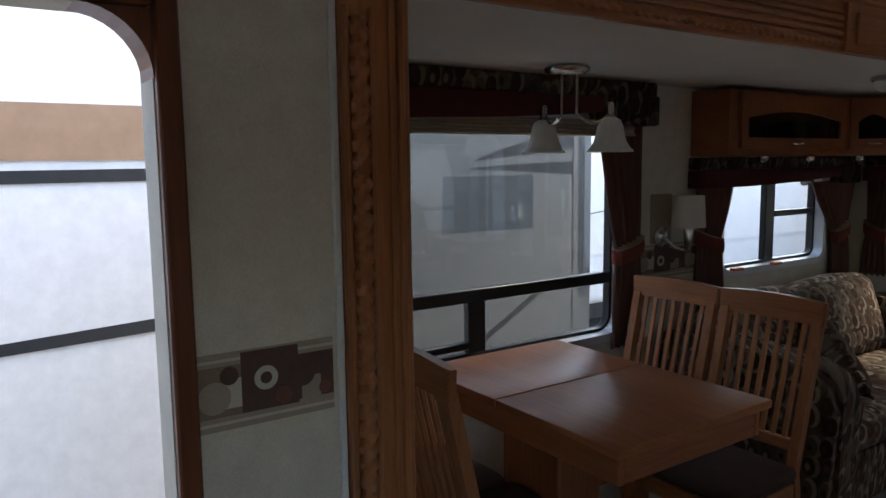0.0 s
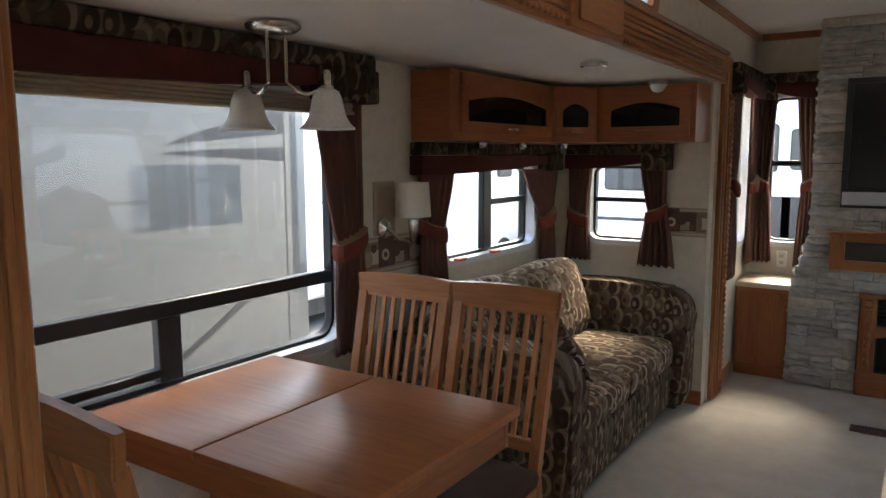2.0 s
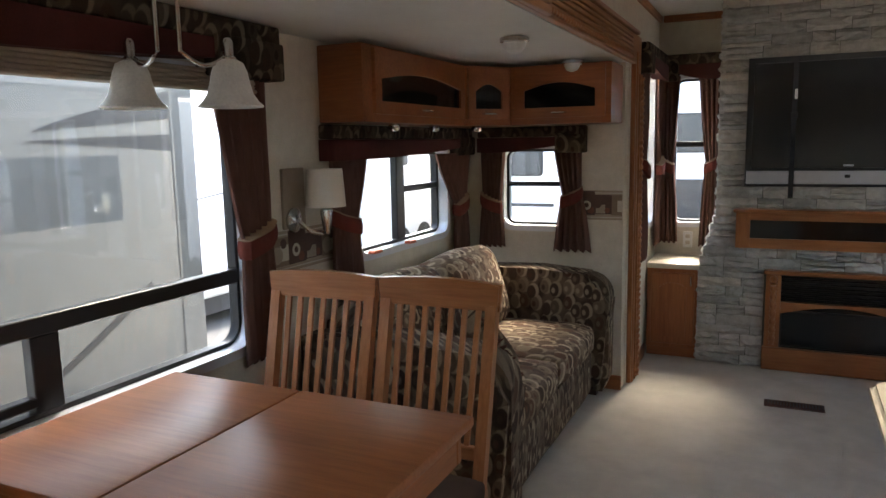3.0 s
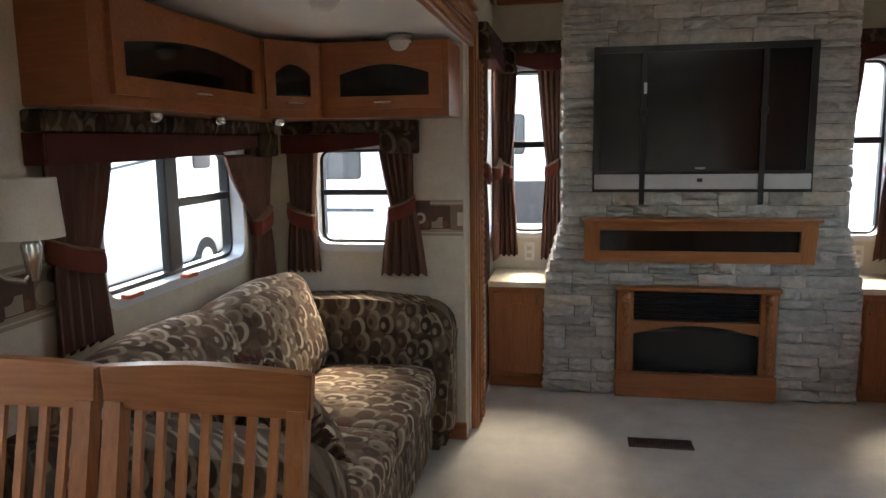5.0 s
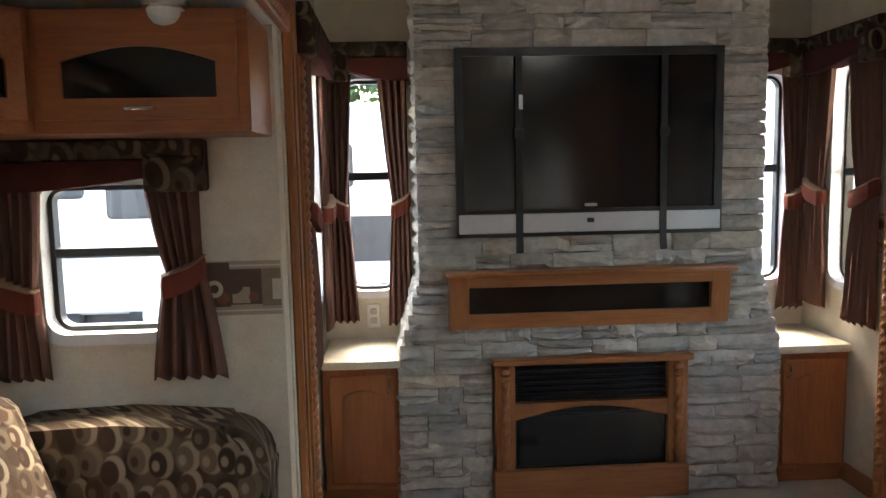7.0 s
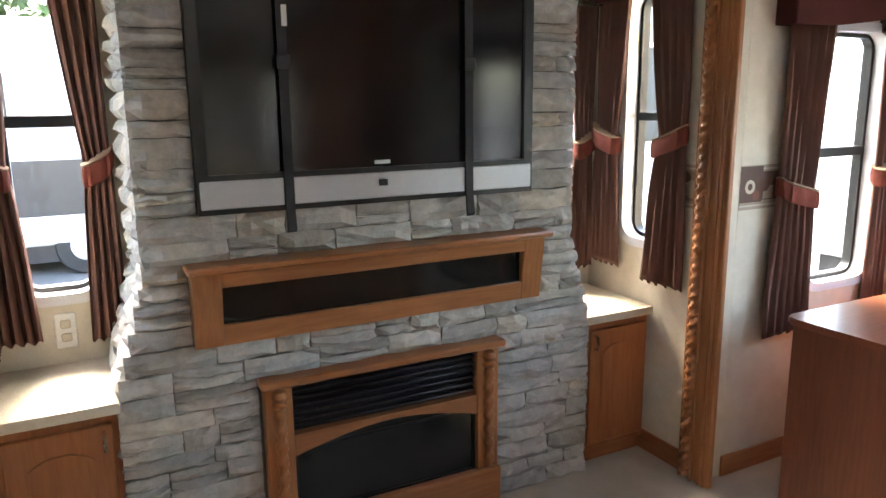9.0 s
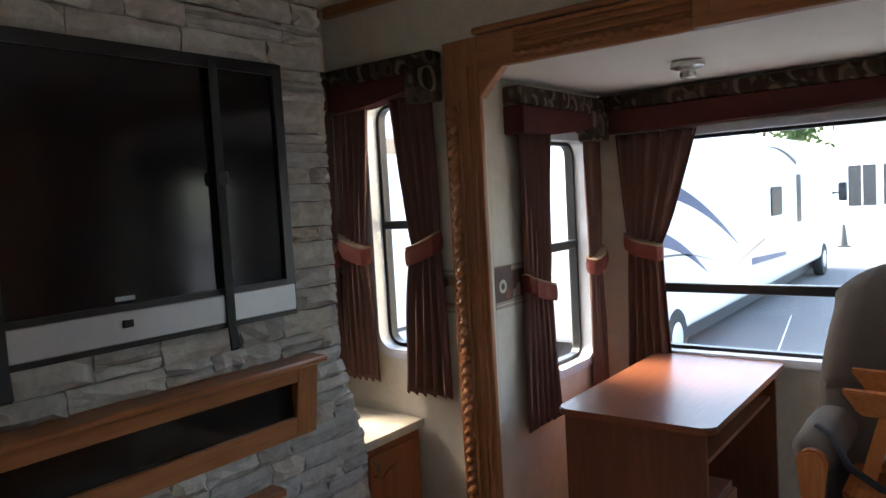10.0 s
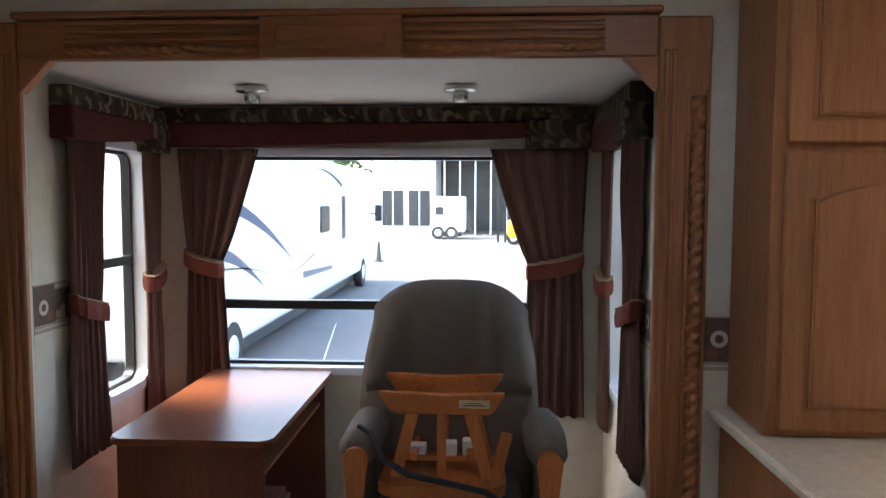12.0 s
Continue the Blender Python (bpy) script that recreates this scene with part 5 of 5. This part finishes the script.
# motorhome outside the lounge
mh = trailer("white_motorhome", 7.6, 21.2, 7.1, 9.6, 2.42, 'y-', "white motorhome with navy swooshes and dark windows",
             wins=[(14.1, 15.0, .85, 1.42)],
             stripes=[(swoosh(11.9, 7.8, .45, 1.5, .26, bow=.16), M_rvblue), (swoosh(10.1, 7.75, .2, .82, .24, bow=.1), M_rvblue), (swoosh(10.9, 7.75, .25, .62, .04, bow=.1), M_rvdark), (swoosh(11.4, 13.6, .15, .42, .07), M_rvtan), ([(12.6, .05), (15.3, -.02), (15.3, .06), (12.6, .18)], M_rvblue),
                      (swoosh(13.6, 16.5, 2.2, 1.85, .1, bow=.1), M_rvdark)], wheels=[(8.65, 7.2), (19.6, 7.2)])
dr = part("entry_door", poly(rounded(16.3, 16.95, -.2, 1.75, .08), 'y', 7.085, 7.099), M_rvwhite, mh, soft=False)
part("door_pane", poly(rounded(16.4, 16.85, .6, 1.65, .06), 'y', 7.08, 7.0845), M_tint, dr, soft=False)
part("mirror", bx(20.9, 21.1, 6.75, 6.95, .9, 1.4, bevel=.03), M_black, mh)
part("mirror_arm", bx(20.98, 21.02, 6.951, 7.2, 1.1, 1.15), M_black, mh)
# camper beyond the end window
trailer("cream_camper", 2.6, 5.9, 8.2, 14, 2.4, 'y-', "white and beige camper with a tinted rear window", wins=[(3.3, 4.1, 1.15, 1.95)],
        stripes=[([(2.7, 2.0), (5.8, 2.0), (5.8, 2.15), (2.7, 2.15)], M_rvtan), ([(2.7, .3), (5.8, .3), (5.8, .34), (2.7, .34)], M_rvdark)], wheels=[(3.0, 8.35), (5.5, 8.35)])

# barn across the yard
bn = thing("service_barn", (54, 3, GZ), "long white metal service building with an open dark bay", "building")
part("wall", bx(50.5, 66, 7.0, 11.5, GZ, 4.9), M_barn, bn, "white metal siding")
part("bay_floor", bx(50.5, 66, -14, 6.99, GZ, GZ + .02), M_asphalt, bn)
# Near-black back carries the open bay's shade in its colour.
part("bay_shade_back", bx(58, 66, -14, 6.99, GZ + .021, 4.9), M_rvdark, bn, "near-black block painting the shade of the open bay")
part("roof", bx(49.8, 66.5, -14.5, 12, 4.905, 5.3, bevel=.1), M_barn, bn)
for k in range(14):
    part("column", bx(50.4, 50.6, -8 + k * 1.1, -7.9 + k * 1.1, GZ + .021, 4.9), M_barn, bn)
for k in range(2):
    w = part("window", bx(50.42, 50.49, 7.4 + k * 1.9, 8.9 + k * 1.9, -.3, 2.2), M_tint, bn, soft=False)
    part("mullion", bx(50.38, 50.415, 8.1 + k * 1.9, 8.18 + k * 1.9, -.3, 2.2), M_barn, w, soft=False)
trailer("white_camper", 44.5, 47, 4.7, 6.9, 1.75, 'x-', "white trailer in front of the barn", wins=[(6.1, 6.6, .6, 1.1)], wheels=[(44.6, 5.6), (44.6, 6.45)])
ld = thing("yellow_forklift", (40, 1.2, GZ), "yellow forklift with a black mast in the yard", "forklift")
part("body", bx(39.3, 41.5, .5, 2.2, GZ + .35, GZ + 1.35, bevel=.15, seg=3), M_yellow, ld)
part("counterweight", bx(39.3, 41.5, -.3, .49, GZ + .3, GZ + 1.2, bevel=.15, seg=3), M_rvdark, ld)
for y in (.1, 1.7):
    for x in (39.5, 41.3):
        part("cage_post", bx(x - .05, x + .05, y - .05, y + .05, GZ + 1.25, GZ + 2.4), M_black, ld)
part("cage_roof", bx(39.4, 41.4, 0, 1.8, GZ + 2.401, GZ + 2.5, bevel=.03), M_black, ld)
for y in (2.35, 2.75):
    part("mast", bx(39.8, 40.0, y - .06, y + .06, GZ + .1, GZ + 3.0), M_black, ld)
for x in (39.5, 41.3):
    for y in (.2, 1.9):
        wheel(ld, x, y, 'x', .38)
cn = solo("yard_post", lathe([(.22, GZ), (.22, GZ + .05), (.12, GZ + .06), (.04, GZ + .8)], (28, 7.85, 0), n=12), M_rvdark, "dark traffic cone standing in the yard", "cone")


def tree(x, y, h, seed):
    rnd = random.Random(seed)
    t = thing("tree", (x, y, GZ), "leafy green tree behind the yard", "tree", "trees behind the yard")
    bm = tube([(x, y, GZ), (x + .2, y, GZ + h * .3), (x, y + .2, GZ + h * .6), (x, y, GZ + h * .9)], [.35, .28, .16, .04])
    limbs = []
    for k in range(9):
        a, z = rnd.uniform(0, 6.28), GZ + h * rnd.uniform(.3, .75)
        L = h * rnd.uniform(.18, .3)
        e = (x + L * math.cos(a), y + L * math.sin(a), z + L * .6)
        limbs.append(e)
        tube([(x, y, z), ((x + e[0]) / 2, (y + e[1]) / 2, z + L * .35), e], [.12, .08, .03], 6, bm)
    part("trunk", bm, M_trunk, t)
    vs, fs = [], []
    for _ in range(1500):
        c = rnd.choice(limbs + [(x, y, GZ + h * .85)])
        d = Vector((rnd.gauss(0, 1), rnd.gauss(0, 1), rnd.gauss(0, .8))) * h * .085
        p = Vector(c) + d
        s = rnd.uniform(.3, .65)
        u = Vector((rnd.gauss(0, 1), rnd.gauss(0, 1), rnd.gauss(0, 1))).normalized()
        w = u.orthogonal().normalized()
        i = len(vs)
        vs += [p - u * s, p + w * s * .5, p + u * s, p - w * s * .5]
        fs.append((i, i + 1, i + 2, i + 3))
    me = bpy.data.meshes.new("crown")
    me.from_pydata([v - Vector((x, y, GZ)) for v in vs], [], fs)
    me.materials.append(M_leaf)
    o = new("crown", me)
    o.parent = t


for k, (x, y, h) in enumerate(((70, 20, 11), (72, 28, 12), (74, 12, 10), (71, 35, 11), (60, 42, 12), (75, 5, 10), (2, 45, 12), (-6, 48, 13), (9, 50, 12), (30, 40, 10), (-12, 44, 11))):
    tree(x, y, h, k)

# ---- ledgestone ----
STONES = []
for k in range(14):
    rnd = random.Random(100 + k)
    nu, nz = 4, 3
    vs, fs = [], []
    for j in range(nz + 1):
        for i in range(nu + 1):
            u, z = i / nu - .5, j / nz - .5
            edge = i in (0, nu) or j in (0, nz)
            dep = -.5 + rnd.uniform(-.25, .25) + (.42 if edge else 0)
            vs.append((u + rnd.uniform(-.012, .012) * (1 if not (i in (0, nu)) else .5), dep, z + rnd.uniform(-.05, .05)))
    n = len(vs)
    for j in range(nz):
        for i in range(nu):
            a = j * (nu + 1) + i
            fs.append((a, a + 1, a + nu + 2, a + nu + 1))
    rim = [i for i in range(nu + 1)] + [j * (nu + 1) + nu for j in range(1, nz + 1)] + [nz * (nu + 1) + i for i in range(nu - 1, -1, -1)] + [j * (nu + 1) for j in range(nz - 1, 0, -1)]
    for q in rim:
        vs.append((vs[q][0], .5, vs[q][2]))
    for q in range(len(rim)):
        r2 = (q + 1) % len(rim)
        fs.append((rim[r2], rim[q], n + q, n + r2))
    me = bpy.data.meshes.new("stone")
    me.from_pydata(vs, [], fs)
    me.materials.append(M_stone)
    STONES.append(me)

rnd = random.Random(7)
BLOCKED = [(-.60, .565, 1.198, 2.0), (-.64, .60, .80, 1.055), (-.455, .435, 0, .66)]
rows, z = [], 0.0
for stop in (.66, .80, 1.055, 1.198, 2.0, CEIL):
    span = stop - z
    n = max(2, round(span / .068))
    w = [rnd.uniform(.7, 1.35) for _ in range(n)]
    for q in w:
        h = span * q / sum(w)
        rows.append((z, z + h))
        z += h
fbase = BASE[chimney.name]


def lay(u0, u1, za, zb, face, normal):
    L = u1 - u0
    dep = rnd.uniform(.028, .05)
    ob = new("stone", rnd.choice(STONES))
    ob.parent = chimney
    turn = {'y': 0, 'x-': -90, 'x+': 90}[normal]
    c = Vector((u0 + L / 2, face, (za + zb) / 2)) if normal == 'y' else Vector((face, u0 + L / 2, (za + zb) / 2))
    ob.matrix_basis = Matrix.Translation(c - fbase) @ pose(0, 0, 0, 0, rnd.uniform(-.6, .6), turn) @ Matrix.Diagonal(((L - .004) * rnd.choice((1, -1)) , dep, (zb - za) - .003, 1))


for za, zb in rows:
    zm = (za + zb) / 2
    hw = half_width(zm)
    spans = [(-hw, hw)]
    for a, b, c, d2 in BLOCKED:
        if c < zm < d2:
            spans = [s for p, q in spans for s in ((p, min(q, a)), (max(p, b), q)) if s[1] - s[0] > .03]
    for p, q in spans:
        u = p
        while u < q - .001:
            L = rnd.uniform(.11, .36)
            if q - u - L < .07:
                L = q - u
            if zb - za > .06 and rnd.random() < .28:
                k = za + (zb - za) * rnd.uniform(.4, .6)
                lay(u, u + L, za, k, FACE - .004, 'y')
                lay(u, u + L, k, zb, FACE - .004, 'y')
            else:
                lay(u, u + L, za, zb, FACE - .004, 'y')
            u += L
    for s in (-1, 1):
        u = 5.50
        while u < 5.92:
            L = min(rnd.uniform(.10, .25), 5.93 - u)
            lay(u, u + L, za, zb, s * (hw - .012), 'x+' if s > 0 else 'x-')
            u += L
